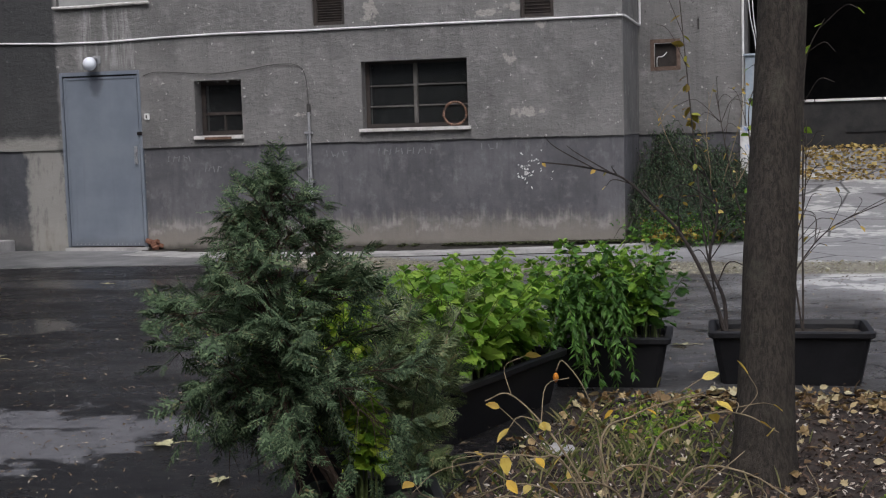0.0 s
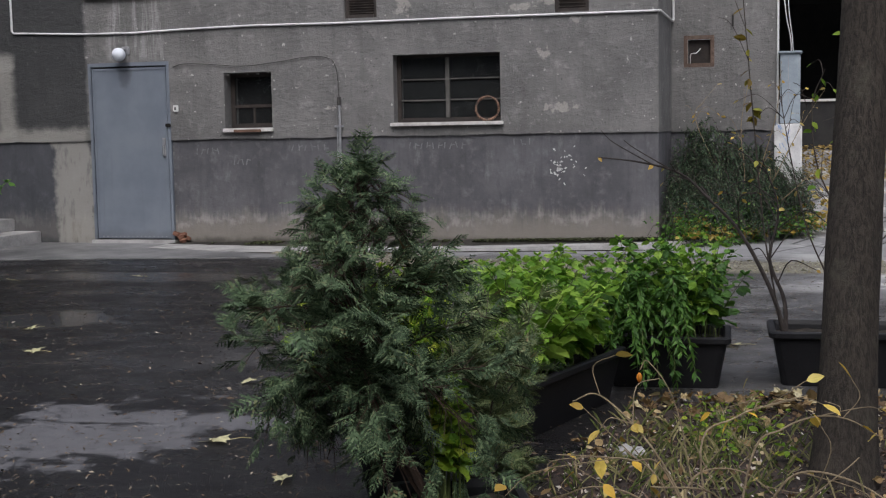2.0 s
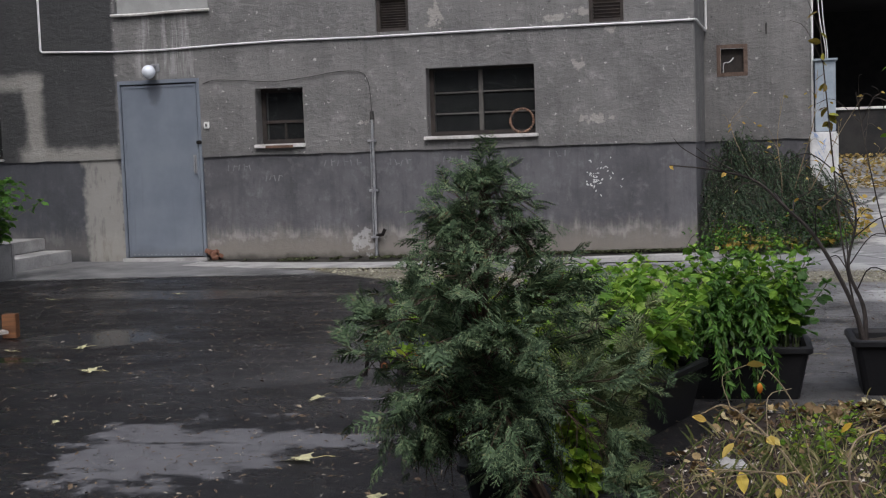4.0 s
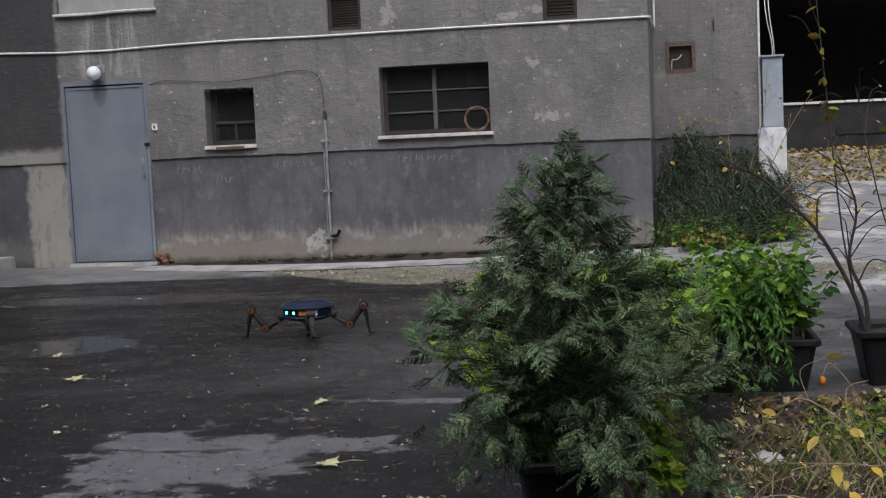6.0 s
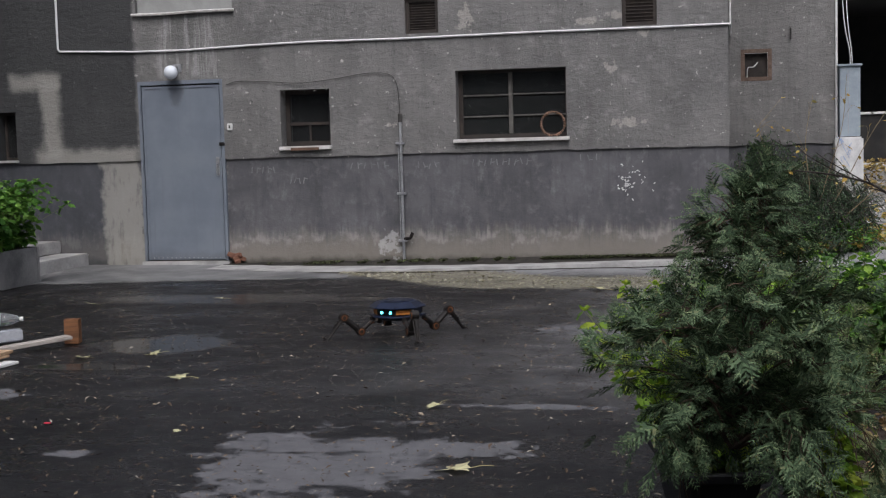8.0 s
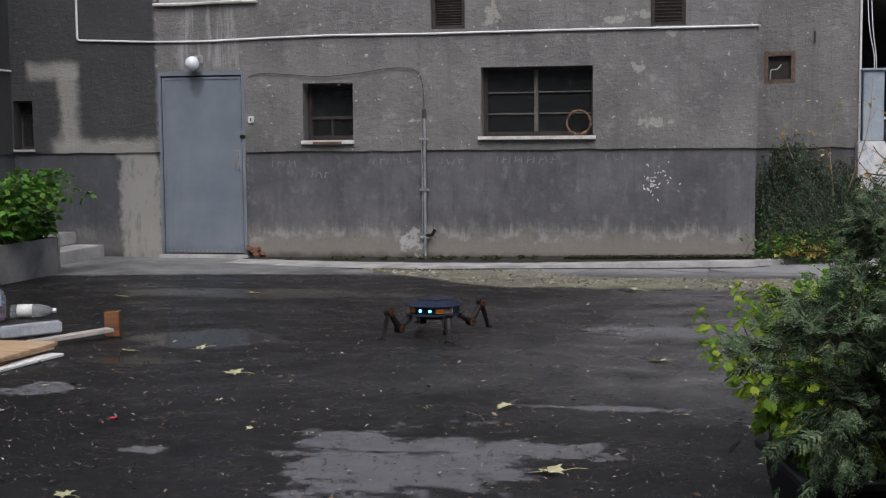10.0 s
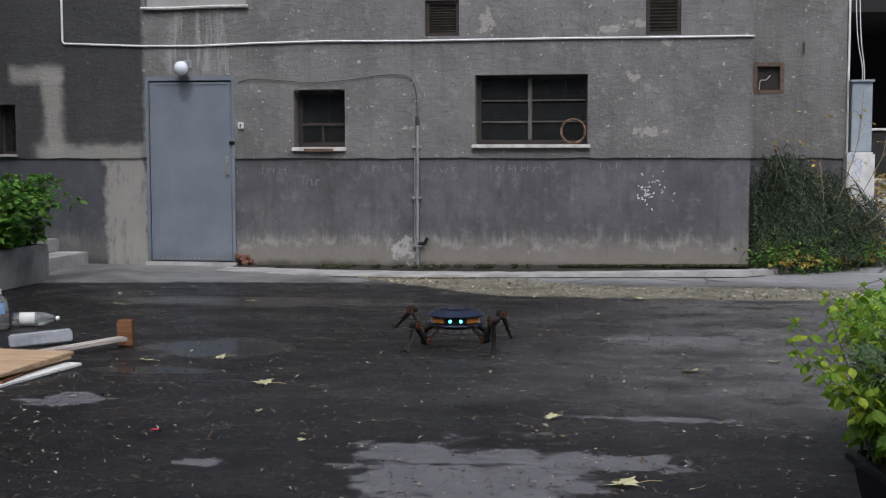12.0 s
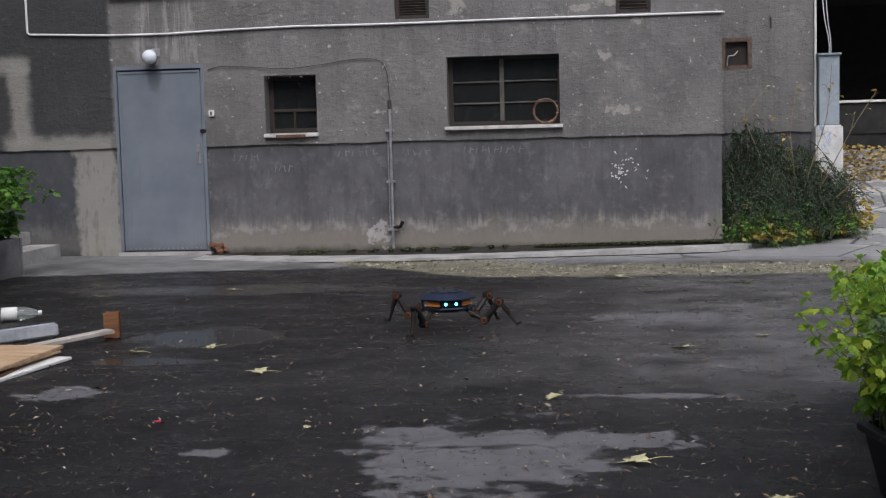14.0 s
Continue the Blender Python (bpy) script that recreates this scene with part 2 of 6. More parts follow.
    color = g.mix(g.math("MULTIPLY", dark_spot, 0.8), color, (0.006, 0.006, 0.006))
    color = g.mix(g.math("MULTIPLY", pool, 0.5), color, (0.02, 0.02, 0.02))
    rough = g.math("ADD", rough, g.math("MULTIPLY", g.math("MAXIMUM", g.math("MAXIMUM", dry, strip), lane), 0.4))
    rough = g.math("SUBTRACT", rough, g.math("MULTIPLY", pool, 0.42), True)
    rough = g.math("MAXIMUM", rough, 0.06)
    b = g.math("MULTIPLY", g.math("SUBTRACT", 1.0, g.math("MULTIPLY", pool, 0.97)), g.math("ADD", stone, g.math("MULTIPLY", mid, 0.5)))
    g.bump(b, 0.5, 0.006)
    return g.done(color, rough, 0, 0.21)


def glass_mat():
    g = Nodes("window_glass")
    g.bsdf.inputs["Transmission Weight"].default_value = 0.99
    g.bsdf.inputs["IOR"].default_value = 1.45
    dust = g.noise(g.coords(), 9, 5)
    return g.done((0.8, 0.83, 0.83), g.math("MULTIPLY", g.step(dust, 0.4, 0.8), 0.25))


def clear_mat(name, tint):
    g = Nodes(name)
    g.bsdf.inputs["Transmission Weight"].default_value = 0.85
    g.bsdf.inputs["IOR"].default_value = 1.3
    return g.done(g.mix(g.noise(g.coords(), 20, 3), tint, tuple(0.8 * v for v in tint)), 0.12)


def glow_mat(name, color, strength):
    g = Nodes(name)
    g.put(g.bsdf.inputs["Emission Color"], color)
    g.bsdf.inputs["Emission Strength"].default_value = strength
    return g.done(color, 0.3)


def bark_mat():
    g = Nodes("bark")
    p = g.scaled(g.coords(), 1, 1, 0.3)
    ridge, fine = g.noise(p, 75, 6, 0.75, 0.6), g.noise(p, 220, 4)
    lichen = g.noise(g.coords(), 9, 5)
    c = g.mix(g.step(ridge, 0.38, 0.62), (0.064, 0.054, 0.045), (0.028, 0.025, 0.022))
    c = g.mix(g.math("MULTIPLY", g.step(lichen, 0.5, 0.75), 0.5), c, (0.1, 0.095, 0.075))
    g.bump(g.math("SUBTRACT", fine, g.math("MULTIPLY", ridge, 1.4)), 0.7, 0.01)
    return g.done(c, 0.9, 0, 0.2)


def wood_mat(name, c1, c2, rough=0.7):
    g = Nodes(name)
    p = g.scaled(g.coords(), 1.5, 22, 22)
    f = g.noise(p, 2.0, 5, 0.6, 0.6)
    stain = g.noise(g.coords(), 5, 5)
    c = g.mix(g.step(f, 0.3, 0.7), c1, c2)
    c = g.mix(g.math("MULTIPLY", g.step(stain, 0.55, 0.8), 0.5), c, tuple(0.4 * v for v in c1))
    g.bump(f, 0.3, 0.003)
    return g.done(c, rough, 0, 0.3)


def door_mat():
    """Grey-blue gloss paint, streaked with grime below the lamp and dented."""
    g = Nodes("door_paint")
    p = g.coords()
    x, y, z = g.split(p)
    broad, fine = g.noise(p, 2.2, 5), g.noise(p, 70, 3)
    c = g.mix(g.step(broad, 0.3, 0.7), (0.148, 0.172, 0.21), (0.188, 0.214, 0.25))
    streak = g.noise(g.scaled(p, 14, 14, 0.7), 1.0, 5)
    c = g.mix(g.math("MULTIPLY", g.step(streak, 0.55, 0.8), 0.3), c, (0.12, 0.13, 0.16))
    soot = g.spot((x, z), 0.44, 1.98, 0.09, 0.2, 0.5, 8)
    c = g.mix(g.math("MULTIPLY", soot, 0.45), c, (0.06, 0.06, 0.07))
    foot = g.math("MULTIPLY", g.step(g.math("ADD", z, g.wander(0.08, 8)), 0.2, 0.06), 0.4)
    c = g.mix(foot, c, (0.1, 0.1, 0.11))
    g.bump(g.math("ADD", fine, g.math("MULTIPLY", broad, 3)), 0.15, 0.006)
    return g.done(c, 0.5, 0, 0.4)


M_UPPER = facade_mat("rough_render", (0.214, 0.21, 0.203), (0.14, 0.138, 0.135), False)
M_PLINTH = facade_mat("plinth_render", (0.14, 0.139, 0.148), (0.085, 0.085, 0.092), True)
M_GROUND = ground_mat()
M_GLASS = glass_mat()
M_DOOR = door_mat()
M_BARK = bark_mat()
M_CONC = plain("concrete", (0.24, 0.238, 0.232), (0.44, 0.435, 0.425), 0.85, 3.0, 70, 0.5)
M_CONC_WET = plain("damp_concrete", (0.07, 0.071, 0.075), (0.24, 0.238, 0.236), 0.55, 1.9, 70, 0.4)
# near-black puts the shade of unlit interiors into the colour
M_DARK = plain("interior_shade", (0.016, 0.016, 0.017), (0.03, 0.03, 0.03), 0.9)
M_BLACKPL = plain("black_plastic", (0.008, 0.008, 0.0095), (0.015, 0.015, 0.017), 0.5, 7, 120, 0.2, spec=0.28)
M_SOIL = plain("soil", (0.02, 0.016, 0.012), (0.06, 0.048, 0.036), 0.95, 9, 60, 0.9)
M_EARTH = plain("damp_earth", (0.008, 0.007, 0.006), (0.045, 0.04, 0.032), 0.95, 7, 45, 0.9)
M_BED = plain("mulch_soil", (0.018, 0.013, 0.011), (0.05, 0.036, 0.028), 0.95, 5, 60, 0.9)
M_WHITE = plain("white_paint", (0.62, 0.62, 0.6), (0.8, 0.8, 0.78), 0.6)
M_SILL = plain("sill_paint", (0.42, 0.4, 0.38), (0.66, 0.65, 0.63), 0.7, 9)
M_RUST = plain("rust", (0.085, 0.05, 0.035), (0.19, 0.115, 0.08), 0.85, 9, 90, 0.5)
M_FRAME = plain("window_frame_paint", (0.065, 0.061, 0.056), (0.15, 0.142, 0.13), 0.7, 8)
M_FRAME_BR = plain("brown_frame", (0.026, 0.022, 0.02), (0.055, 0.044, 0.038), 0.75, 8)
M_HATCH = plain("hatch_frame", (0.085, 0.055, 0.042), (0.17, 0.12, 0.09), 0.8, 14, 90, 0.4)
M_STEEL = plain("galvanised", (0.28, 0.285, 0.3), (0.42, 0.425, 0.44), 0.5, 12, 90, 0.15, 0.6)
M_CABLE = plain("dark_cable", (0.03, 0.03, 0.03), (0.07, 0.065, 0.06), 0.6)
M_WCABLE = plain("white_cable", (0.6, 0.6, 0.6), (0.78, 0.78, 0.77), 0.5)
M_GLOBE = plain("opal_glass", (0.72, 0.76, 0.82), (0.82, 0.85, 0.9), 0.25, 4, 20, 0.02, spec=0.6)
M_CABINET = plain("cabinet_paint", (0.24, 0.29, 0.33), (0.33, 0.38, 0.42), 0.5, 5)
M_CHALK = plain("chalk_paint", (0.5, 0.5, 0.5), (0.72, 0.72, 0.71), 0.9)
M_FAINT = plain("faded_writing", (0.12, 0.12, 0.128), (0.21, 0.21, 0.22), 0.9)
M_BRICK = plain("brick", (0.13, 0.06, 0.04), (0.26, 0.13, 0.085), 0.9, 12, 80, 0.6)
M_TERRA = plain("terracotta", (0.3, 0.12, 0.07), (0.42, 0.19, 0.11), 0.85, 9)
M_PLY = wood_mat("plywood", (0.36, 0.23, 0.13), (0.52, 0.38, 0.25))
M_PLANK = wood_mat("weathered_plank", (0.3, 0.27, 0.24), (0.48, 0.44, 0.4))
M_BLOCK = wood_mat("stained_block", (0.1, 0.045, 0.022), (0.24, 0.11, 0.05))
M_FOAM = plain("grey_foam", (0.24, 0.255, 0.28), (0.4, 0.415, 0.45), 0.8, 9)
M_CLEAR = clear_mat("clear_plastic", (0.85, 0.9, 0.92))
M_PURPLE = clear_mat("purple_liquid", (0.3, 0.07, 0.16))
M_LABEL = plain("paper_label", (0.6, 0.62, 0.6), (0.78, 0.78, 0.74), 0.7)
M_BLUE = plain("blue_label", (0.2, 0.32, 0.55), (0.3, 0.42, 0.65), 0.6)
M_TWIG = plain("twig_bark", (0.03, 0.025, 0.022), (0.075, 0.06, 0.05), 0.85, 15)
M_DRY = plain("dry_stem", (0.15, 0.115, 0.07), (0.3, 0.24, 0.15), 0.8, 15)
M_STEM = plain("green_stem", (0.07, 0.1, 0.03), (0.13, 0.16, 0.05), 0.6, 15)
M_WREATH = plain("wreath_beads", (0.09, 0.045, 0.03), (0.34, 0.2, 0.13), 0.7, 40)
L_NETTLE = leaf_mat("nettle_leaf", [(0.0, (0.08, 0.19, 0.022)), (0.5, (0.2, 0.37, 0.042)), (1.0, (0.36, 0.53, 0.085))], 0.45, 0.45)
L_POT = leaf_mat("potted_leaf", [(0.0, (0.04, 0.12, 0.018)), (0.5, (0.09, 0.22, 0.03)), (1.0, (0.19, 0.36, 0.06))], 0.5, 0.3)
L_DARK = leaf_mat("deep_green_leaf", [(0.0, (0.035, 0.09, 0.015)), (0.6, (0.065, 0.16, 0.025)), (1.0, (0.12, 0.25, 0.04))])
L_LIME = leaf_mat("lime_leaf", [(0.0, (0.1, 0.22, 0.02)), (0.6, (0.24, 0.38, 0.035)), (1.0, (0.42, 0.5, 0.055))], 0.5, 0.5)
L_CYP = leaf_mat("cypress_scale", [(0.0, (0.018, 0.034, 0.015)), (0.45, (0.058, 0.102, 0.048)), (0.8, (0.135, 0.2, 0.105)), (0.95, (0.23, 0.3, 0.15)), (1.0, (0.12, 0.085, 0.04))], 0.8, 0.2)
L_JUN = leaf_mat("juniper_scale", [(0.0, (0.045, 0.07, 0.025)), (0.5, (0.125, 0.175, 0.07)), (0.9, (0.24, 0.29, 0.13)), (1.0, (0.2, 0.15, 0.07))], 0.6, 0.2)
L_IVY = leaf_mat("shrub_leaf", [(0.0, (0.01, 0.026, 0.013)), (0.55, (0.036, 0.076, 0.036)), (0.9, (0.08, 0.135, 0.065)), (1.0, (0.2, 0.25, 0.12))], 0.5, 0.2)
L_YELLOW = leaf_mat("yellow_leaf", [(0.0, (0.36, 0.22, 0.04)), (0.5, (0.52, 0.38, 0.08)), (1.0, (0.5, 0.43, 0.16))], 0.6, 0.25)
L_LITTER = leaf_mat("litter", [(0.0, (0.04, 0.028, 0.02)), (0.5, (0.11, 0.075, 0.047)), (0.82, (0.23, 0.17, 0.11)), (1.0, (0.4, 0.365, 0.3))], 0.75, 0.05)
L_OLIVE = leaf_mat("olive_leaf", [(0.0, (0.1, 0.055, 0.02)), (0.4, (0.26, 0.2, 0.03)), (0.75, (0.34, 0.36, 0.05)), (1.0, (0.42, 0.42, 0.08))], 0.5, 0.4)
L_BRIGHT = leaf_mat("bright_yellow_leaf", [(0.0, (0.6, 0.36, 0.04)), (0.5, (0.72, 0.5, 0.07)), (1.0, (0.66, 0.56, 0.16))], 0.5, 0.3)
L_PALE = leaf_mat("pale_leaf", [(0.0, (0.42, 0.36, 0.2)), (0.5, (0.52, 0.5, 0.3)), (1.0, (0.5, 0.45, 0.22))], 0.6, 0.15)
L_GRASS = leaf_mat("grass_blade", [(0.0, (0.08, 0.12, 0.03)), (0.5, (0.18, 0.21, 0.07)), (1.0, (0.42, 0.37, 0.2))], 0.6, 0.3)
L_MULCH = leaf_mat("mulch_chip", [(0.0, (0.025, 0.017, 0.014)), (0.5, (0.075, 0.046, 0.034)), (0.78, (0.17, 0.12, 0.085)), (0.86, (0.42, 0.38, 0.32)), (1.0, (0.55, 0.5, 0.44))], 0.85, 0.0)
L_ORANGE = leaf_mat("orange_husk", [(0.0, (0.6, 0.18, 0.02)), (1.0, (0.7, 0.3, 0.03))], 0.6, 0.3)
M_NAVY = plain("navy_shell", (0.006, 0.011, 0.03), (0.014, 0.022, 0.055), 0.3, 9, 80, 0.08, 0.3, 0.6)
M_ORANGE = plain("orange_panel", (0.5, 0.17, 0.03), (0.62, 0.25, 0.06), 0.45, 10)
M_RING = plain("ring_paint", (0.1, 0.034, 0.012), (0.22, 0.078, 0.024), 0.55, 30)
M_METAL = plain("dark_metal", (0.009, 0.008, 0.008), (0.034, 0.029, 0.026), 0.5, 40, 120, 0.25, 0.4)
M_EYE = glow_mat("cyan_glow", (0.1, 0.85, 0.95), 6.0)


# ---- mesh helpers ----
class Raw:
    """Vertices and faces gathered into one mesh."""

    def __init__(self):
        self.v, self.f = [], []

    def add(self, v, f):
        n = len(self.v)
        self.v += [tuple(q) for q in v]
        self.f += [tuple(i + n for i in face) for face in f]

    def tube(self, pts, radii, sides=5, cap=True):
        pts = [Vector(q) for q in pts]
        n0 = len(self.v)
        side = None
        for i, q in enumerate(pts):
            d = (pts[min(i + 1, len(pts) - 1)] - pts[max(i - 1, 0)]).normalized()
            if side is None:
                side = d.orthogonal().normalized()
            side = (side - d * side.dot(d)).normalized()
            up = d.cross(side)
            r = radii[i] if isinstance(radii, (list, tuple)) else radii
            for k in range(sides):
                a = 2 * math.pi * k / sides
                self.v.append(tuple(q + r * (math.cos(a) * side + math.sin(a) * up)))
        for i in range(len(pts) - 1):
            for k in range(sides):
                a, b = n0 + i * sides + k, n0 + i * sides + (k + 1) % sides
                self.f.append((a, b, b + sides, a + sides))
        if cap:
            self.f.append(tuple(n0 + k for k in range(sides))[::-1])
            self.f.append(tuple(n0 + (len(pts) - 1) * sides + k for k in range(sides)))

    def box(self, x0, x1, y0, y1, z0, z1, m=None):
        v = [Vector((x, y, z)) for z in (z0, z1) for y in (y0, y1) for x in (x0, x1)]
        if m:
            v = [m @ q for q in v]
        self.add(v, [(0, 2, 3, 1), (4, 5, 7, 6), (0, 1, 5, 4), (2, 6, 7, 3), (0, 4, 6, 2), (1, 3, 7, 5)])

    def lathe(self, profile, n=20, m=None):
        """Profile rows of (radius, height), turned round z."""
        n0 = len(self.v)
        for r, h in profile:
            for k in range(n):
                a = 2 * math.pi * k / n
                q = Vector((r * math.cos(a), r * math.sin(a), h))
                self.v.append(tuple(m @ q if m else q))
        for i in range(len(profile) - 1):
            for k in range(n):
                a, b = n0 + i * n + k, n0 + i * n + (k + 1) % n
                self.f.append((a, b, b + n, a + n))
        self.f.append(tuple(n0 + k for k in range(n))[::-1])
        self.f.append(tuple(n0 + (len(profile) - 1) * n + k for k in range(n)))

    def prism(self, outline, z0, z1):
        k = len(outline)
        self.add([(x, y, z0) for x, y in outline] + [(x, y, z1) for x, y in outline],
                 [tuple(range(k))[::-1], tuple(range(k, 2 * k))] + [(i, (i + 1) % k, (i + 1) % k + k, i + k) for i in range(k)])

    def many(self, tv, tf, mats):
        """One small shape laid at many poses."""
        tv = np.array([(*q, 1.0) for q in tv])
        for m in mats:
            n = len(self.v)
            self.v += [tuple(q) for q in (tv @ np.array(m).T)[:, :3]]
            self.f += [tuple(i + n for i in face) for face in tf]

    def mesh(self, name, mat, smooth=False, bevel=0.0):
        me = bpy.data.meshes.new(name)
        me.from_pydata(self.v, [], self.f)
        if bevel:
            bm = bmesh.new()
            bm.from_mesh(me)
            bmesh.ops.recalc_face_normals(bm, faces=bm.faces)
            bmesh.ops.bevel(bm, geom=list(bm.edges), offset=bevel, segments=2, affect="EDGES", clamp_overlap=True)
            bm.to_mesh(me)
            bm.free()
        me.materials.append(mat)
        if smooth:
            me.shade_smooth()
        me.update()
        return me


def part(name, raw, material, parent, label="", smooth=False, bevel=0.0, kind=""):
    ob = new(name, raw.mesh(name, material, smooth, bevel))
    ob.parent = parent
    return tagged(ob, label, kind=kind)


def thing(name, label, category, m=None, group="", kind=""):
    ob = tagged(new(name), label, category, group, kind)
    ob.matrix_basis = m or Matrix()
    return ob


def solid(name, raw, material, label, category="", group="", kind="", smooth=False, bevel=0.0, m=None):
    ob = tagged(new(name, raw.mesh(name, material, smooth, bevel)), label, category, group, kind)
    ob.matrix_basis = m or Matrix()
    return ob


def boxed(x0, x1, y0, y1, z0, z1, m=None):
    r = Raw()
    r.box(x0, x1, y0, y1, z0, z1, m)
    return r


def piped(pts, radii, sides=8):
    r = Raw()
    r.tube(pts, radii, sides)
    return r


def smooth_line(pts, n=6):
    """A Catmull-Rom line through the given points."""
    p = [Vector(q) for q in pts]
    p = [2 * p[0] - p[1]] + p + [2 * p[-1] - p[-2]]
    out = []
    for i in range(1, len(p) - 2):
        for k in range(n):
            t = k / n
            out.append(0.5 * (2 * p[i] + (p[i + 1] - p[i - 1]) * t + (2 * p[i - 1] - 5 * p[i] + 4 * p[i + 1] - p[i + 2]) * t * t
                              + (3 * p[i] - p[i - 1] - 3 * p[i + 1] + p[i + 2]) * t ** 3))
    return out + [p[-2]]


rng = random.Random(7)


def ground_z(x, y):
    """The yard is level; the drive climbs towards the yard behind."""
    s = max(0.0, min(1.0, (x - 6.3) / 0.6))
    if y < 1.0:
        return 0.0
    z = 0.42 * min(1.0, (y - 1.0) / 5.0) ** 1.3 + (0.38 * min(1.0, (y - 6.0) / 1.6) if y > 6 else 0)
    return s * z


# ---- ground ----
def build_ground():
    xs = [-400, -120, -40, -12, -5] + [-3 + 0.125 * i for i in range(105)] + [11, 13, 18, 40, 120, 400]
    ys = [-400, -120, -40, -20] + [-14 + 0.15 * i for i in range(151)] + [10, 12, 18, 40, 120, 400]
    r = Raw()
    r.v = [(x, y, ground_z(x, y) + (0.006 * noise.noise((x * 1.3, y * 1.3, 0)) if abs(x) < 12 and -14 < y < 9 else 0)) for y in ys for x in xs]
    n = len(xs)
    r.f = [(j * n + i, j * n + i + 1, (j + 1) * n + i + 1, (j + 1) * n + i) for j in range(len(ys) - 1) for i in range(n - 1)]
    solid("ground", r, M_GROUND, "wet dark asphalt yard with puddles and drying patches", "ground", kind="structure", smooth=True)
    # concrete apron along the wall
    r = Raw()
    edge = [(-0.75, -2.05), (-0.1, -1.92), (0.6, -1.76), (1.46, -1.66), (2.2, -1.56), (2.75, -1.45), (2.72, -1.15)]
    line = [p + Vector((0, 0.05 * noise.noise((p.x * 5, p.y * 5, 7)) + 0.02 * noise.noise((p.x * 17, 2, 7)), 0)) for p in smooth_line([(x, y, 0) for x, y in edge], 14)]
    r.prism([(-0.75, 0.02)] + [(p.x, p.y) for p in line] + [(2.0, -0.9), (0.95, -0.56), (0.95, 0.02)], -0.05, 0.009)
    solid("pavement", r, M_CONC_WET, "damp grey concrete apron before the metal door", "pavement", kind="structure")

    def band(rows):
        """A strip along the wall from rows of (x, y and z at the wall, y and z outside)."""
        r = Raw()
        for i in range(12 * (len(rows) - 1) + 1):
            k = min(i // 12, len(rows) - 2)
            f = i / 12 - k
            x, y0, z0, y1, z1 = (u + (v - u) * f for u, v in zip(rows[k], rows[k + 1]))
            y1 += 0.022 * noise.noise((x * 4.0, 0.3, 1))
            for w in (0.0, 0.3, 0.65, 0.97, 1.0):
                r.v.append((x, y0 + (y1 - y0) * w, z0 + (z1 - z0) * w + 0.006 * noise.noise((x * 6, w * 5, 2)) - (0.07 if w == 1.0 else 0)))
        n = len(r.v) // 5
        r.f = [(5 * i + k, 5 * i + k + 1, 5 * i + k + 6, 5 * i + k + 5) for i in range(n - 1) for k in range(4)]
        return r

    rim = [(0.96, -0.12, 0.012, -0.58, 0.014), (2.0, -0.36, 0.016, -0.92, 0.02), (3.1, -0.46, 0.02, -0.98, 0.028), (4.05, -0.42, 0.024, -0.84, 0.034), (4.65, -0.4, 0.034, -0.74, 0.04),
           (6.35, -0.2, 0.058, -0.46, 0.062), (6.62, -0.04, 0.058, -0.28, 0.06), (6.9, 0.3, 0.05, 0.1, 0.055)]
    solid("kerb_strip", band(rim), M_CONC, "pale worn concrete strip along the foot of the wall", "pavement", kind="structure")
    solid("kerb_joint", band([(x, y1 + 0.05, 0.004, y1 - 0.05 - 0.02 * math.sin(9 * x), 0.008) for x, _, _, y1, _ in rim[1:7]]), M_EARTH, "dark joint along the concrete strip", "ground", kind="structure")
    solid("wall_foot_soil", band([(0.96, 0.014, 0.02, -0.16, 0.011), (2.0, 0.014, 0.03, -0.39, 0.012), (3.1, 0.014, 0.035, -0.49, 0.014), (4.05, 0.014, 0.05, -0.45, 0.02), (4.65, 0.014, 0.065, -0.43, 0.03), (6.35, 0.014, 0.09, -0.22, 0.054), (6.47, 0.014, 0.09, -0.15, 0.056)]), M_EARTH,
          "dark soil bank between wall and concrete strip", "ground", kind="structure")
    r = Raw()
    pts = smooth_line([(6.85, 0.2, 0), (7.3, 0.55, 0), (7.75, 1.3, 0), (8.05, 2.4, 0), (8.3, 4.0, 0)], 6)
    for i, q in enumerate(pts):
        d = (pts[min(i + 1, len(pts) - 1)] - pts[max(i - 1, 0)]).normalized()
        s = Vector((d.y, -d.x, 0)) * 0.06
        z = ground_z(q.x, q.y)
        for w, h in ((-1, -0.05), (-1, 0.06), (1, 0.05), (1, -0.05)):
            r.v.append((q.x + s.x * w, q.y + s.y * w, z + h))
    r.f = [(4 * i + k, 4 * i + k + 1, 4 * i + k + 5, 4 * i + k + 4) for i in range(len(pts) - 1) for k in range(3)]
    solid("kerb", r, M_CONC, "low concrete kerb round the shrub bed", "kerb", kind="structure")


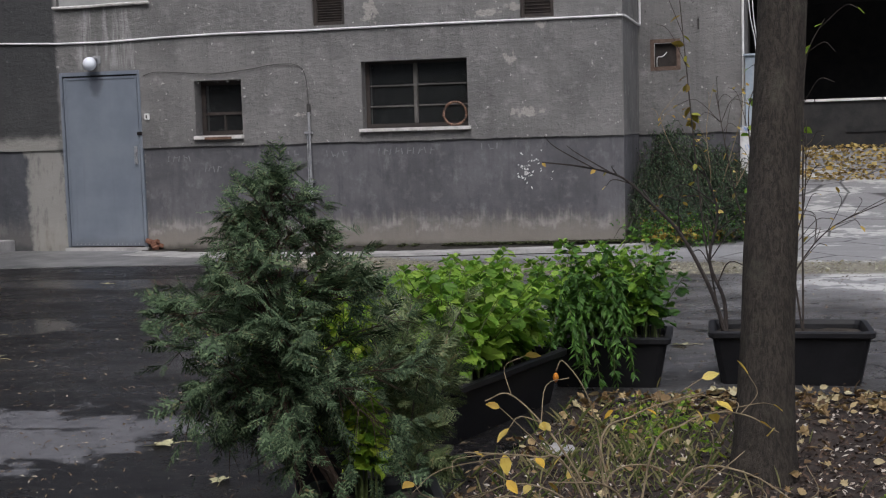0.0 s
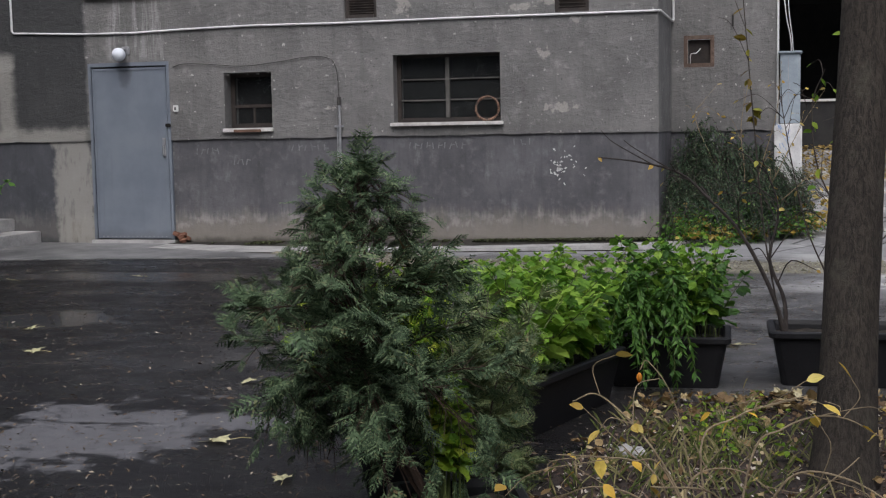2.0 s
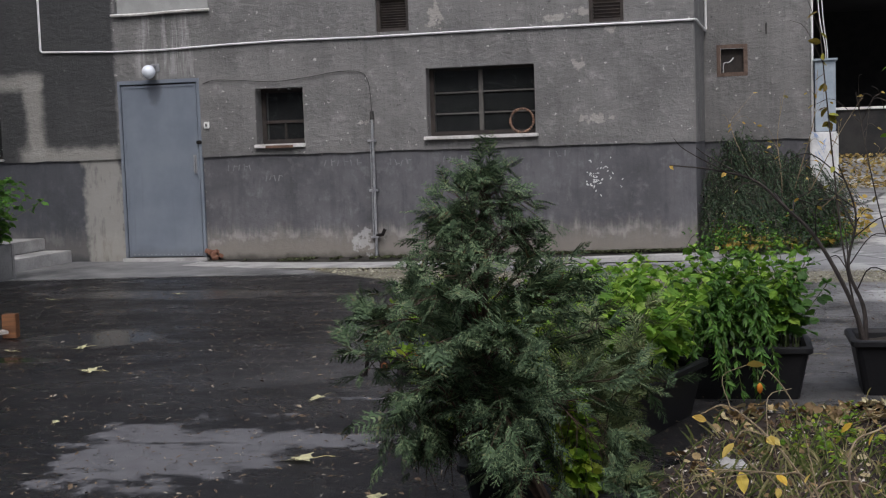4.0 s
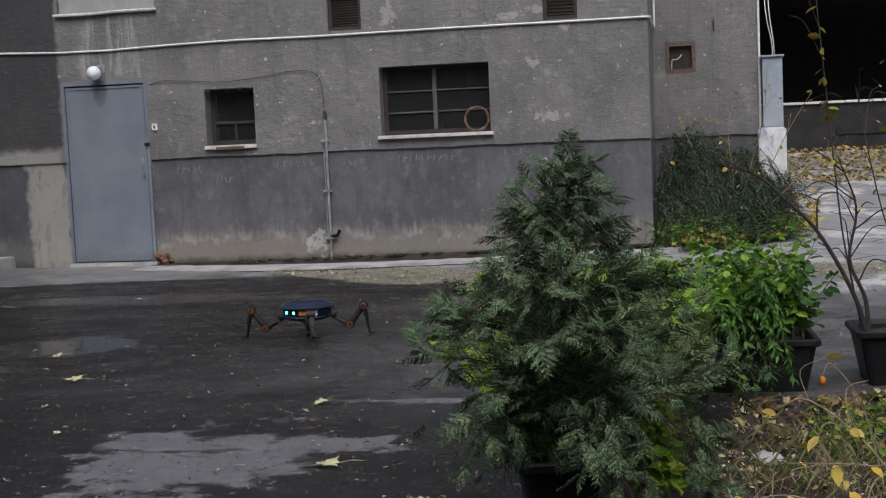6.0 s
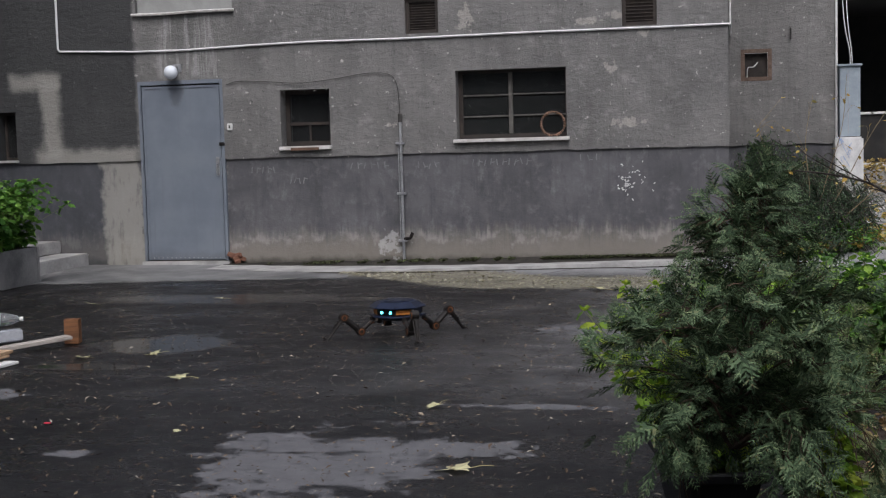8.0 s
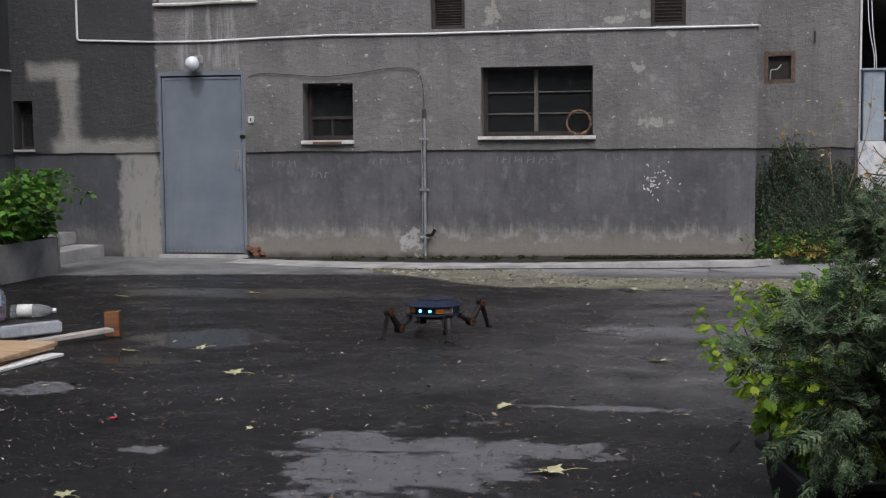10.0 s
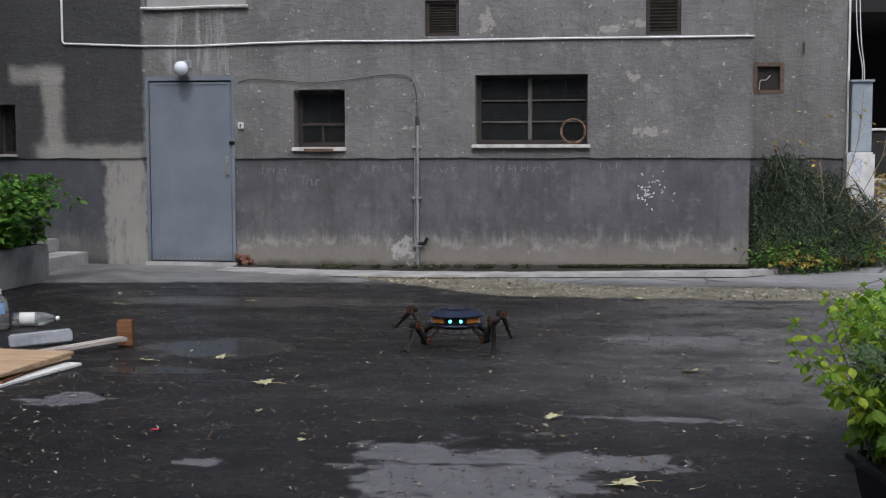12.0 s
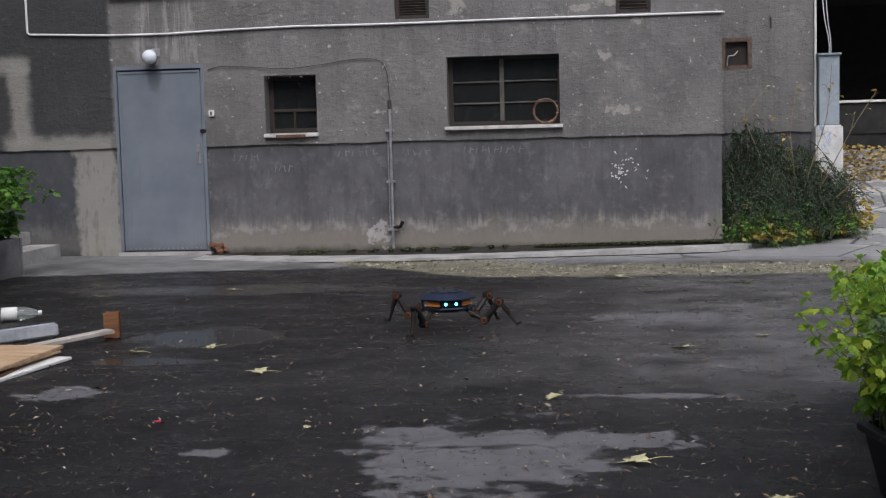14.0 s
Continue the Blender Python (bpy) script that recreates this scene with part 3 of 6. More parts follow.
# ---- walls ----
def holed_wall(name, x0, x1, z0, z1, holes, front, back, mat, label, ragged=False):
    """A wall along x with through openings (x0, x1, z0, z1)."""
    xs = sorted({x0, x1, *[v for h in holes for v in h[:2]]} | {round(x0 + (x1 - x0) * i / 90, 4) for i in range(91)})
    zs = sorted({z0, z1, *[v for h in holes for v in h[2:]]})
    r = Raw()
    for i in range(len(xs) - 1):
        for j in range(len(zs) - 1):
            cx, cz = (xs[i] + xs[i + 1]) / 2, (zs[j] + zs[j + 1]) / 2
            if any(h[0] < cx < h[1] and h[2] < cz < h[3] for h in holes):
                continue
            a, b, c, d = xs[i], xs[i + 1], zs[j], zs[j + 1]
            r.add([(a, front, c), (b, front, c), (b, front, d), (a, front, d)], [(0, 1, 2, 3)])
            r.add([(a, back, c), (b, back, c), (b, back, d), (a, back, d)], [(3, 2, 1, 0)])
    for a, b, c, d in holes:
        v = [(a, front, c), (b, front, c), (b, front, d), (a, front, d), (a, back, c), (b, back, c), (b, back, d), (a, back, d)]
        f = [(1, 5, 6, 2), (3, 7, 4, 0)]
        if c > z0:
            f.append((0, 4, 5, 1))
        if d < z1:
            f.append((2, 6, 7, 3))
        r.add(v, f)
    for a in (x0, x1):
        r.add([(a, front, z0), (a, back, z0), (a, back, z1), (a, front, z1)], [(0, 1, 2, 3)])
    for i in range(len(xs) - 1):
        cx = (xs[i] + xs[i + 1]) / 2
        for z in (z0, z1):
            if not any(h[0] < cx < h[1] and h[2] <= z <= h[3] for h in holes):
                r.add([(xs[i], front, z), (xs[i + 1], front, z), (xs[i + 1], back, z), (xs[i], back, z)], [(0, 1, 2, 3)])
    if ragged:
        r.v = [(x, y, z + (0.013 * noise.noise((x * 5.0, 1.7, 0)) + 0.006 * noise.noise((x * 19.0, 4.1, 0)) if abs(z - z0) < 1e-6 else 0)) for x, y, z in r.v]
    return solid(name, r, mat, label, "wall", kind="structure")


HOLE_SMALL = (1.665, 2.23, 1.305, 1.92)
HOLE_WIDE = (3.635, 4.815, 1.33, 2.055)
HOLE_LEFT = (-1.78, -1.54, 1.23, 1.78)
HOLE_TOP = (0.0, 1.15, 2.83, 3.9)
GRILLE_A = (3.1, 3.465, 2.466, 2.84)
GRILLE_B = (5.404, 5.762, 2.445, 2.9)


def build_walls():
    holed_wall("wall_main", -1.8, 6.476, 1.185, 6.2, [(-0.01, 1.0, 1.185, 2.07), HOLE_SMALL, HOLE_WIDE, HOLE_LEFT, HOLE_TOP, GRILLE_A, GRILLE_B], -0.012, 0.38, M_UPPER,
               "old grey rough-rendered facade with chipped paint and stains", True)
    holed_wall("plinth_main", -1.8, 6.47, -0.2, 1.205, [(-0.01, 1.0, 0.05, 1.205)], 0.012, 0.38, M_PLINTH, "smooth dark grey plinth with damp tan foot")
    r = Raw()
    r.box(6.096, 6.476, 0.38, 1.72, 1.18, 6.2)
    solid("wall_side", r, M_UPPER, "side face of the rendered facade", "wall", kind="structure")
    r = Raw()
    r.box(6.09, 6.47, 0.38, 1.74, -0.2, 1.18)
    solid("plinth_side", r, M_PLINTH, "dark plinth on the facade's side", "wall", kind="structure")
    holed_wall("wall_recessed", 6.1, 7.65, 1.17, 6.2, [(6.625, 6.95, 1.91, 2.25)], 1.72, 2.1, M_UPPER, "set-back rendered wall above the shrub", True)
    holed_wall("plinth_recessed", 6.1, 7.644, -0.2, 1.195, [], 1.745, 2.1, M_PLINTH, "dark plinth of the set-back wall")
    r = Raw()
    r.box(7.27, 7.65, 2.1, 11.9, -0.2, 6.2)
    solid("wall_lane", r, M_UPPER, "rendered wall along the drive", "wall", kind="structure")
    r = Raw()
    r.box(-2.2, -1.8, -9.0, 0.38, 1.17, 6.2)
    solid("wall_wing", r, M_UPPER, "grey rendered wall of the projecting wing", "wall", kind="structure")
    r = Raw()
    r.box(-2.2, -1.812, -9.0, 0.38, -0.2, 1.17)
    solid("plinth_wing", r, M_PLINTH, "dark plinth of the projecting wing", "wall", kind="structure")
    # rooms behind the openings, their shade put into the near-black walls
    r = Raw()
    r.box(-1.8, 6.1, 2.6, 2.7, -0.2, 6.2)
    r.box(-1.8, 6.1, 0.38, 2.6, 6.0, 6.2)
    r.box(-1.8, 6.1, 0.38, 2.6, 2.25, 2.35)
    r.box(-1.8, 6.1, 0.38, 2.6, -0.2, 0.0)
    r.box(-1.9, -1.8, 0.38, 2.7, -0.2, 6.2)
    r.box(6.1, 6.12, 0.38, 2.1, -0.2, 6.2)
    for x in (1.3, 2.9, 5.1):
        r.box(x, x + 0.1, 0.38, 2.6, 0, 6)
    solid("room_shell", r, M_DARK, "room shells behind the windows, coloured near-black for shade", "room", kind="structure")


def build_unseen_walls():
    """Unseen plain walls, added behind and beside the camera to block sky and darken reflections."""
    m = plain("far_render", (0.1, 0.1, 0.098), (0.17, 0.168, 0.162), 0.9, 1.0)
    r = Raw()
    r.box(-30, 40, -27.4, -27, -0.2, 11)
    solid("wall_unseen_back", r, m, "unseen plain grey wall added behind the camera to darken reflections", "wall", kind="structure")
    r = Raw()
    r.box(22, 22.4, -27, 12.1, -0.2, 9)
    solid("wall_unseen_east", r, m, "unseen plain grey wall added beside the yard", "wall", kind="structure")


def build_door():
    d = thing("door_1", "closed grey-blue painted steel door with grime below the lamp", "door", kind="structure")
    r = Raw()
    for a, b, c, e in ((-0.01, 0.025, 0.05, 2.07), (0.965, 1.0, 0.05, 2.07), (0.025, 0.965, 2.025, 2.07)):
        r.box(a, b, -0.02, 0.1, c, e)
    part("door_frame", r, M_DOOR, d, bevel=0.004)
    part("door_leaf", boxed(0.031, 0.959, 0.0, 0.045, 0.058, 2.013), M_DOOR, d, bevel=0.004)
    r = Raw()
    for a, b, c, e in ((0.034, 0.06, 0.062, 2.008), (0.93, 0.956, 0.062, 2.008), (0.06, 0.93, 1.982, 2.008), (0.06, 0.93, 0.062, 0.105)):
        r.box(a, b, -0.009, 0.0, c, e)
    part("edge_rib", r, M_DOOR, d, bevel=0.003)
    for i in range(16):
        r = Raw()
        r.lathe([(0.006, 0), (0.006, 0.004), (0.003, 0.006)], 8, Matrix.Translation((0.1 + i * 0.053, -0.009, 0.084)) @ pose(0, 0, 0, 90, 0, 0))
        part("rivet", r, M_STEEL, d)
    h = part("handle_plate", boxed(0.89, 0.93, -0.018, -0.0095, 1.0, 1.21), M_STEEL, d, "grey steel handle plate", bevel=0.003)
    part("handle", piped([(0.91, -0.018, 1.12), (0.91, -0.045, 1.12), (0.91, -0.05, 1.02)], 0.008), M_STEEL, h)
    part("bolt_lock", boxed(0.94, 1.005, -0.034, -0.02, 1.33, 1.37), M_METAL, d, bevel=0.005)
    for z in (0.35, 1.05, 1.7):
        part("hinge", piped([(0.012, -0.026, z), (0.012, -0.026, z + 0.11)], 0.01), M_DOOR, d)
    part("threshold", boxed(-0.03, 1.02, -0.06, 0.2, 0.0, 0.047), M_CONC, d, bevel=0.005)


def frame_bars(w, hole, y, bars, mat, name="window_frame", deep=0.04):
    for a, b, c, e in bars:
        part(name, boxed(a, b, y, y + deep, c, e), mat, w, bevel=0.004)


def build_windows():
    a, b, c, e = HOLE_SMALL
    w = thing("window_1", "small dark recessed window with a brown frame", "window", kind="structure")
    frame_bars(w, HOLE_SMALL, 0.17, [(a, a + 0.05, c, e), (b - 0.05, b, c, e), (a + 0.05, b - 0.05, e - 0.05, e), (a + 0.05, b - 0.05, c, c + 0.05),
                                     (a + 0.05, b - 0.05, 1.53, 1.565), (1.93, 1.955, c + 0.05, 1.53)], M_FRAME_BR)
    for p0, p1, q0, q1 in ((a + 0.05, 1.93, c + 0.05, 1.53), (1.955, b - 0.05, c + 0.05, 1.53), (a + 0.05, b - 0.05, 1.565, e - 0.05)):
        part("pane", boxed(p0, p1, 0.188, 0.193, q0, q1), M_GLASS, w).visible_shadow = False
    part("window_sill", boxed(a - 0.015, b + 0.015, -0.06, 0.17, c - 0.045, c - 0.002), M_SILL, w, "peeling white sill with rust", bevel=0.006)
    part("rust_edge", boxed(a + 0.12, b - 0.12, -0.066, -0.06, c - 0.05, c - 0.018), M_RUST, w, bevel=0.002)
    a, b, c, e = HOLE_WIDE
    w = thing("window_2", "wide dark window with weathered metal glazing bars", "window", kind="structure")
    m = 4.2
    outer = [(a, a + 0.045, c, e), (b - 0.03, b, c, e), (a + 0.045, b - 0.03, c, c + 0.045), (a + 0.045, b - 0.03, e - 0.03, e)]
    bars = [(m - 0.022, m + 0.022, c + 0.045, e - 0.03)]
    for z in (1.555, 1.78):
        bars += [(a + 0.045, m - 0.022, z, z + 0.018), (m + 0.022, b - 0.03, z + 0.004, z + 0.02)]
    frame_bars(w, HOLE_WIDE, 0.14, outer, M_FRAME_BR)
    frame_bars(w, HOLE_WIDE, 0.14, bars, M_FRAME, "glazing_bar")
    zs = [c + 0.045, 1.55, 1.575, 1.77, 1.795, e - 0.03]
    for u0, u1 in ((a + 0.045, m - 0.03), (m + 0.03, b - 0.03)):
        for k in range(3):
            part("pane", boxed(u0, u1, 0.158, 0.163, zs[2 * k], zs[2 * k + 1]), M_GLASS, w).visible_shadow = False
    part("window_sill", boxed(a - 0.03, b + 0.03, -0.07, 0.14, c - 0.04, c - 0.002), M_SILL, w, "thin pale sill", bevel=0.005)
    a, b, c, e = HOLE_LEFT
    w = thing("window_3", "narrow dark window beside the wing", "window", kind="structure")
    frame_bars(w, HOLE_LEFT, 0.15, [(a, a + 0.03, c, e), (b - 0.03, b, c, e), (a + 0.03, b - 0.03, c, c + 0.03), (a + 0.03, b - 0.03, e - 0.03, e)], M_FRAME_BR)
    part("pane", boxed(a + 0.03, b - 0.03, 0.168, 0.173, c + 0.03, e - 0.03), M_GLASS, w).visible_shadow = False
    part("window_sill", boxed(a, b + 0.02, -0.045, 0.15, c - 0.03, c - 0.002), M_CONC, w, bevel=0.005)
    a, b, c, e = HOLE_TOP
    w = thing("window_4", "upper window closed by a pale grey board", "window", kind="structure")
    part("board", boxed(a, b, 0.05, 0.09, c, e), plain("grey_board", (0.27, 0.275, 0.265), (0.34, 0.345, 0.335), 0.7), w)
    r = Raw()
    r.tube(smooth_line([(a - 0.03, -0.05, c - 0.02), (a + 0.35, -0.055, c - 0.025), (a + 0.8, -0.05, c - 0.012), (b + 0.03, -0.05, c - 0.015)]), 0.016, 6)
    r.box(a - 0.01, b + 0.01, -0.05, 0.05, c - 0.03, c - 0.004)
    part("window_sill", r, M_SILL, w, "bent tin sill")
    for k, (a, b, c, e) in enumerate((GRILLE_A, GRILLE_B)):
        w = thing(f"window_{5 + k}", "rusty brown ventilation grille set in the wall", "vent", kind="structure")
        frame_bars(w, None, 0.02, [(a, a + 0.04, c, e), (b - 0.04, b, c, e), (a + 0.04, b - 0.04, c, c + 0.04), (a + 0.04, b - 0.04, e - 0.04, e)], M_FRAME_BR)
        part("backing", boxed(a + 0.04, b - 0.04, 0.07, 0.09, c + 0.04, e - 0.04), M_FRAME_BR, w)
        n = 11
        for i in range(n):
            z = c + 0.05 + (e - c - 0.1) * i / (n - 1)
            part("slat", boxed(a + 0.04, b - 0.04, -0.004, 0.004, -0.011, 0.011, pose(0, 0.045, z, 35, 0, 0)), M_FRAME_BR, w)
    a, b, c, e = 6.625, 6.95, 1.91, 2.25
    w = thing("window_7", "small square brown vent hatch with a bent wire", "vent", kind="structure")
    frame_bars(w, None, 1.715, [(a - 0.01, a + 0.035, c - 0.01, e + 0.01), (b - 0.035, b + 0.01, c - 0.01, e + 0.01), (a + 0.035, b - 0.035, c - 0.01, c + 0.035), (a + 0.035, b - 0.035, e - 0.035, e + 0.01)], M_HATCH)
    part("backing", boxed(a + 0.035, b - 0.035, 1.79, 1.81, c + 0.035, e - 0.035), M_FRAME_BR, w)
    part("wire", piped(smooth_line([(a + 0.06, 1.785, c + 0.04), (a + 0.07, 1.74, c + 0.14), (a + 0.13, 1.72, c + 0.15), (a + 0.18, 1.73, c + 0.2)]), 0.006, 6), M_WCABLE, w)


def build_fixtures():
    g = thing("wall_lamp", "white opal globe lamp on a bracket above the door", "lamp")
    part("globe", (lambda r: (r.lathe([(0.078 * math.sin(math.pi * (0.04 + 0.92 * i / 14)), -0.078 * math.cos(math.pi * (0.04 + 0.92 * i / 14))) for i in range(15)], 24, Matrix.Translation((0.448, -0.13, 2.155))), r)[1])(Raw()), M_GLOBE, g, smooth=True)
    part("bracket", piped([(0.475, -0.012, 2.215), (0.475, -0.08, 2.22), (0.46, -0.12, 2.2), (0.45, -0.13, 2.17)], 0.018), M_STEEL, g)
    part("base_plate", boxed(0.43, 0.53, -0.03, -0.012, 2.16, 2.25), M_STEEL, g, bevel=0.006)
    s = thing("bell_box", "small white bell push box beside the door", "doorbell")
    part("box", boxed(1.045, 1.105, -0.04, -0.012, 1.5, 1.575), M_WHITE, s, bevel=0.006)
    part("button", boxed(1.067, 1.083, -0.047, -0.04, 1.52, 1.555), M_CABLE, s, bevel=0.002)
    q = random.Random(14)
    r = Raw()

    def crumbs(x0, z0, x1, z1, n):
        for _ in range(n):
            t = q.random()
            a = q.uniform(0.004, 0.012)
            m = pose(x0 + (x1 - x0) * t + q.gauss(0, 0.005), -0.008, z0 + (z1 - z0) * t + q.gauss(0, 0.008), q.uniform(-25, 25), q.uniform(0, 90), q.uniform(-25, 25))
            r.add([m @ Vector(v) for v in ((-a, 0, -a * 0.5), (a * 0.7, 0, -a * 0.8), (a, 0, a * 0.4), (-a * 0.4, 0, a), (0, -a * 0.45, 0))], [(0, 1, 4), (1, 2, 4), (2, 3, 4), (3, 0, 4)])

    crumbs(-0.025, 0.2, -0.025, 2.07, 46)
    crumbs(1.015, 0.2, 1.015, 2.07, 44)
    crumbs(-0.02, 2.085, 1.0, 2.085, 30)
    crumbs(1.65, 1.3, 1.65, 1.9, 26)
    crumbs(2.24, 1.3, 2.24, 1.9, 20)
    crumbs(1.66, 1.9, 2.22, 1.9, 12)
    crumbs(3.62, 1.32, 3.62, 2.02, 16)
    crumbs(4.825, 1.32, 4.825, 2.02, 16)
    crumbs(1.0, 1.2, 6.45, 1.2, 80)
    solid("crumbled_render", r, M_UPPER, "crumbled render edges round the openings", "render", kind="stuff")
    # white cable round the facade
    pts = [(-0.954, -0.03, 4.2), (-0.954, -0.03, 2.47), (-0.93, -0.03, 2.445), (0.0, -0.03, 2.405), (0.6, -0.03, 2.4), (1.3, -0.03, 2.42), (2.0, -0.03, 2.43), (3.0, -0.03, 2.42),
           (4.5, -0.03, 2.425), (5.6, -0.03, 2.42), (6.48, -0.03, 2.42), (6.495, 0.0, 2.42), (6.495, 1.69, 2.43), (6.5, 1.7, 2.45), (6.5, 1.7, 4.2)]
    solid("white_cable", piped(pts, 0.013, 6), M_WCABLE, "white service cable clipped along the facade", "cable")
    pts = smooth_line([(1.05, -0.025, 2.0), (1.2, -0.03, 2.035), (1.5, -0.03, 2.02), (1.9, -0.035, 1.99), (2.3, -0.035, 2.02), (2.65, -0.03, 2.065), (2.9, -0.03, 2.05), (2.99, -0.03, 1.95), (3.015, -0.03, 1.75), (3.02, -0.03, 1.55)])
    solid("dark_cable", piped(pts, 0.0045, 6), M_CABLE, "thin dark cable sagging across the render", "cable")
    c = thing("conduit_pipe", "grey steel conduit running down the wall", "pipe")
    part("pipe", piped([(3.02, -0.03, 1.56), (3.02, -0.03, 0.0)], 0.016, 10), M_STEEL, c)
    part("thin_tube", piped([(2.99, -0.022, 1.3), (2.99, -0.022, 0.25)], 0.008), M_STEEL, c)
    for z in (1.29, 0.75, 0.24):
        part("clip", boxed(2.965, 3.06, -0.05, 0.012, z, z + 0.025), M_STEEL, c, bevel=0.003)
    part("coupling", piped([(3.02, -0.03, 1.53), (3.02, -0.03, 1.62)], 0.022, 10), M_CABLE, c)
    part("valve", piped([(3.03, -0.03, 0.27), (3.1, -0.05, 0.28), (3.13, -0.05, 0.34)], 0.02, 8), M_METAL, c)
    w = thing("wreath", "round beaded brown wreath leaning on the window sill", "wreath", pose(4.665, 0.02, 1.464, -8, 0, 0))
    r = Raw()
    for i in range(30):
        a = 2 * math.pi * i / 30
        s = 0.012 + 0.005 * rng.random()
        r.lathe([(s * math.sin(math.pi * (0.08 + 0.84 * k / 5)), -s * math.cos(math.pi * (0.08 + 0.84 * k / 5))) for k in range(6)], 8, Matrix.Translation((0.125 * math.cos(a), rng.uniform(-0.006, 0.006), 0.125 * math.sin(a))))
    part("beads", r, M_WREATH, w, smooth=True)
    part("ring", piped([(0.125 * math.cos(2 * math.pi * i / 24), 0, 0.125 * math.sin(2 * math.pi * i / 24)) for i in range(25)], 0.01, 6), M_TWIG, w)
    # paint marks on the plinth
    r = Raw()
    q = random.Random(3)
    for i in range(64):
        a, d = q.uniform(0, 6.28), q.gauss(0, 0.075)
        x, z = 5.42 + d * math.cos(a) * 0.9, 0.83 + d * math.sin(a) * 1.35
        if q.random() < 0.2:
            x += 0.17
        l, h, t = q.uniform(0.004, 0.018), q.uniform(0.003, 0.009), q.uniform(-60, 60)
        m = pose(x, 0.0105, z, 0, t, 0)
        r.add([m @ Vector(v) for v in ((-l, 0, 0), (-l * 0.3, 0, -h), (l, 0, -h * 0.2), (l * 0.5, 0, h), (-l * 0.5, 0, h * 0.8))], [(0, 1, 2, 3, 4)])
    solid("paint_splash", r, M_CHALK, "white paint spatter on the plinth", "paint", kind="structure")
    r = Raw()
    for x0, x1, z0, n in ((1.3, 1.62, 1.05, 5), (1.75, 1.95, 0.93, 4), (2.45, 2.9, 1.08, 6), (3.2, 3.45, 1.06, 4), (3.8, 4.45, 1.075, 10), (4.95, 5.2, 1.1, 3)):
        for k in range(n):
            x = x0 + (x1 - x0) * k / n
            r.box(-0.006, 0.006, 0, 0.001, -0.034, 0.034, pose(x, 0.0105, z0 + q.uniform(-0.01, 0.01), 0, q.uniform(-25, 25), 0))
            if k % 2:
                r.box(-0.02, 0.02, 0, 0.001, -0.005, 0.005, pose(x + 0.025, 0.0105, z0 + q.uniform(-0.025, 0.025), 0, q.uniform(-20, 20), 0))
    solid("faded_scrawl", r, M_FAINT, "faded chalk scrawl on the plinth", "graffiti", kind="structure")
    # lane corner: cabinet, pipe, wires
    solid("corner_pipe", piped([(7.665, 1.7, 1.15), (7.665, 1.7, 4.2)], 0.014, 8), M_WHITE, "thin white pipe up the wall's end", "pipe")
    c = thing("switch_cabinet", "tall pale blue metal cabinet beside the drive", "cabinet")
    part("body", boxed(7.69, 7.91, 1.56, 1.84, 1.24, 2.02), M_CABINET, c, bevel=0.006)
    part("cap", boxed(7.67, 7.93, 1.53, 1.86, 2.02, 2.045), M_CABINET, c, bevel=0.004)
    part("seam", boxed(7.775, 7.782, 1.555, 1.56, 1.27, 1.98), M_STEEL, c)
    c = thing("meter_box", "white scribbled plastic meter box under the cabinet", "box")
    part("body", boxed(7.63, 7.93, 1.42, 1.85, ground_z(7.7, 1.6) - 0.05, 1.235), M_CHALK, c, bevel=0.02)
    r = Raw()
    q = random.Random(8)
    for i in range(9):
        x, z = q.uniform(7.66, 7.85), q.uniform(0.95, 1.18)
        r.tube(smooth_line([(x, 1.418, z), (x + q.uniform(-0.04, 0.04), 1.418, z + 0.05), (x + q.uniform(-0.05, 0.05), 1.418, z + q.uniform(-0.08, 0.08))], 4), 0.003, 4)
    part("scribble", r, M_BLUE, c)
    for k in range(2):
        solid("drop_wire", piped(smooth_line([(7.7 + 0.03 * k, 1.66, 4.2), (7.73 + 0.04 * k, 1.62, 2.7), (7.8 + 0.02 * k, 1.62, 2.2), (7.81 + 0.02 * k, 1.65, 2.04)]), 0.006, 5), M_WCABLE, "pale wire hanging down to the cabinet", "cable")
    solid("wall_hook", piped([(7.17, 1.72, 2.48), (7.17, 1.69, 2.47), (7.17, 1.69, 2.35)], 0.012, 6), M_CABLE, "short dark hook on the set-back wall", "hook")
    r = Raw()
    q = random.Random(5)
    for i in range(7):
        r.box(-0.035, 0.035, -0.025, 0.025, -0.02, 0.025, pose(1.07 + q.uniform(-0.05, 0.1), -0.015 + q.uniform(-0.04, 0.0), 0.06 + q.uniform(-0.02, 0.06), q.uniform(-30, 30), q.uniform(-30, 30), q.uniform(0, 180)))
    solid("brick_rubble", r, M_BRICK, "broken red brick at the door's foot", "brick", bevel=0.005)


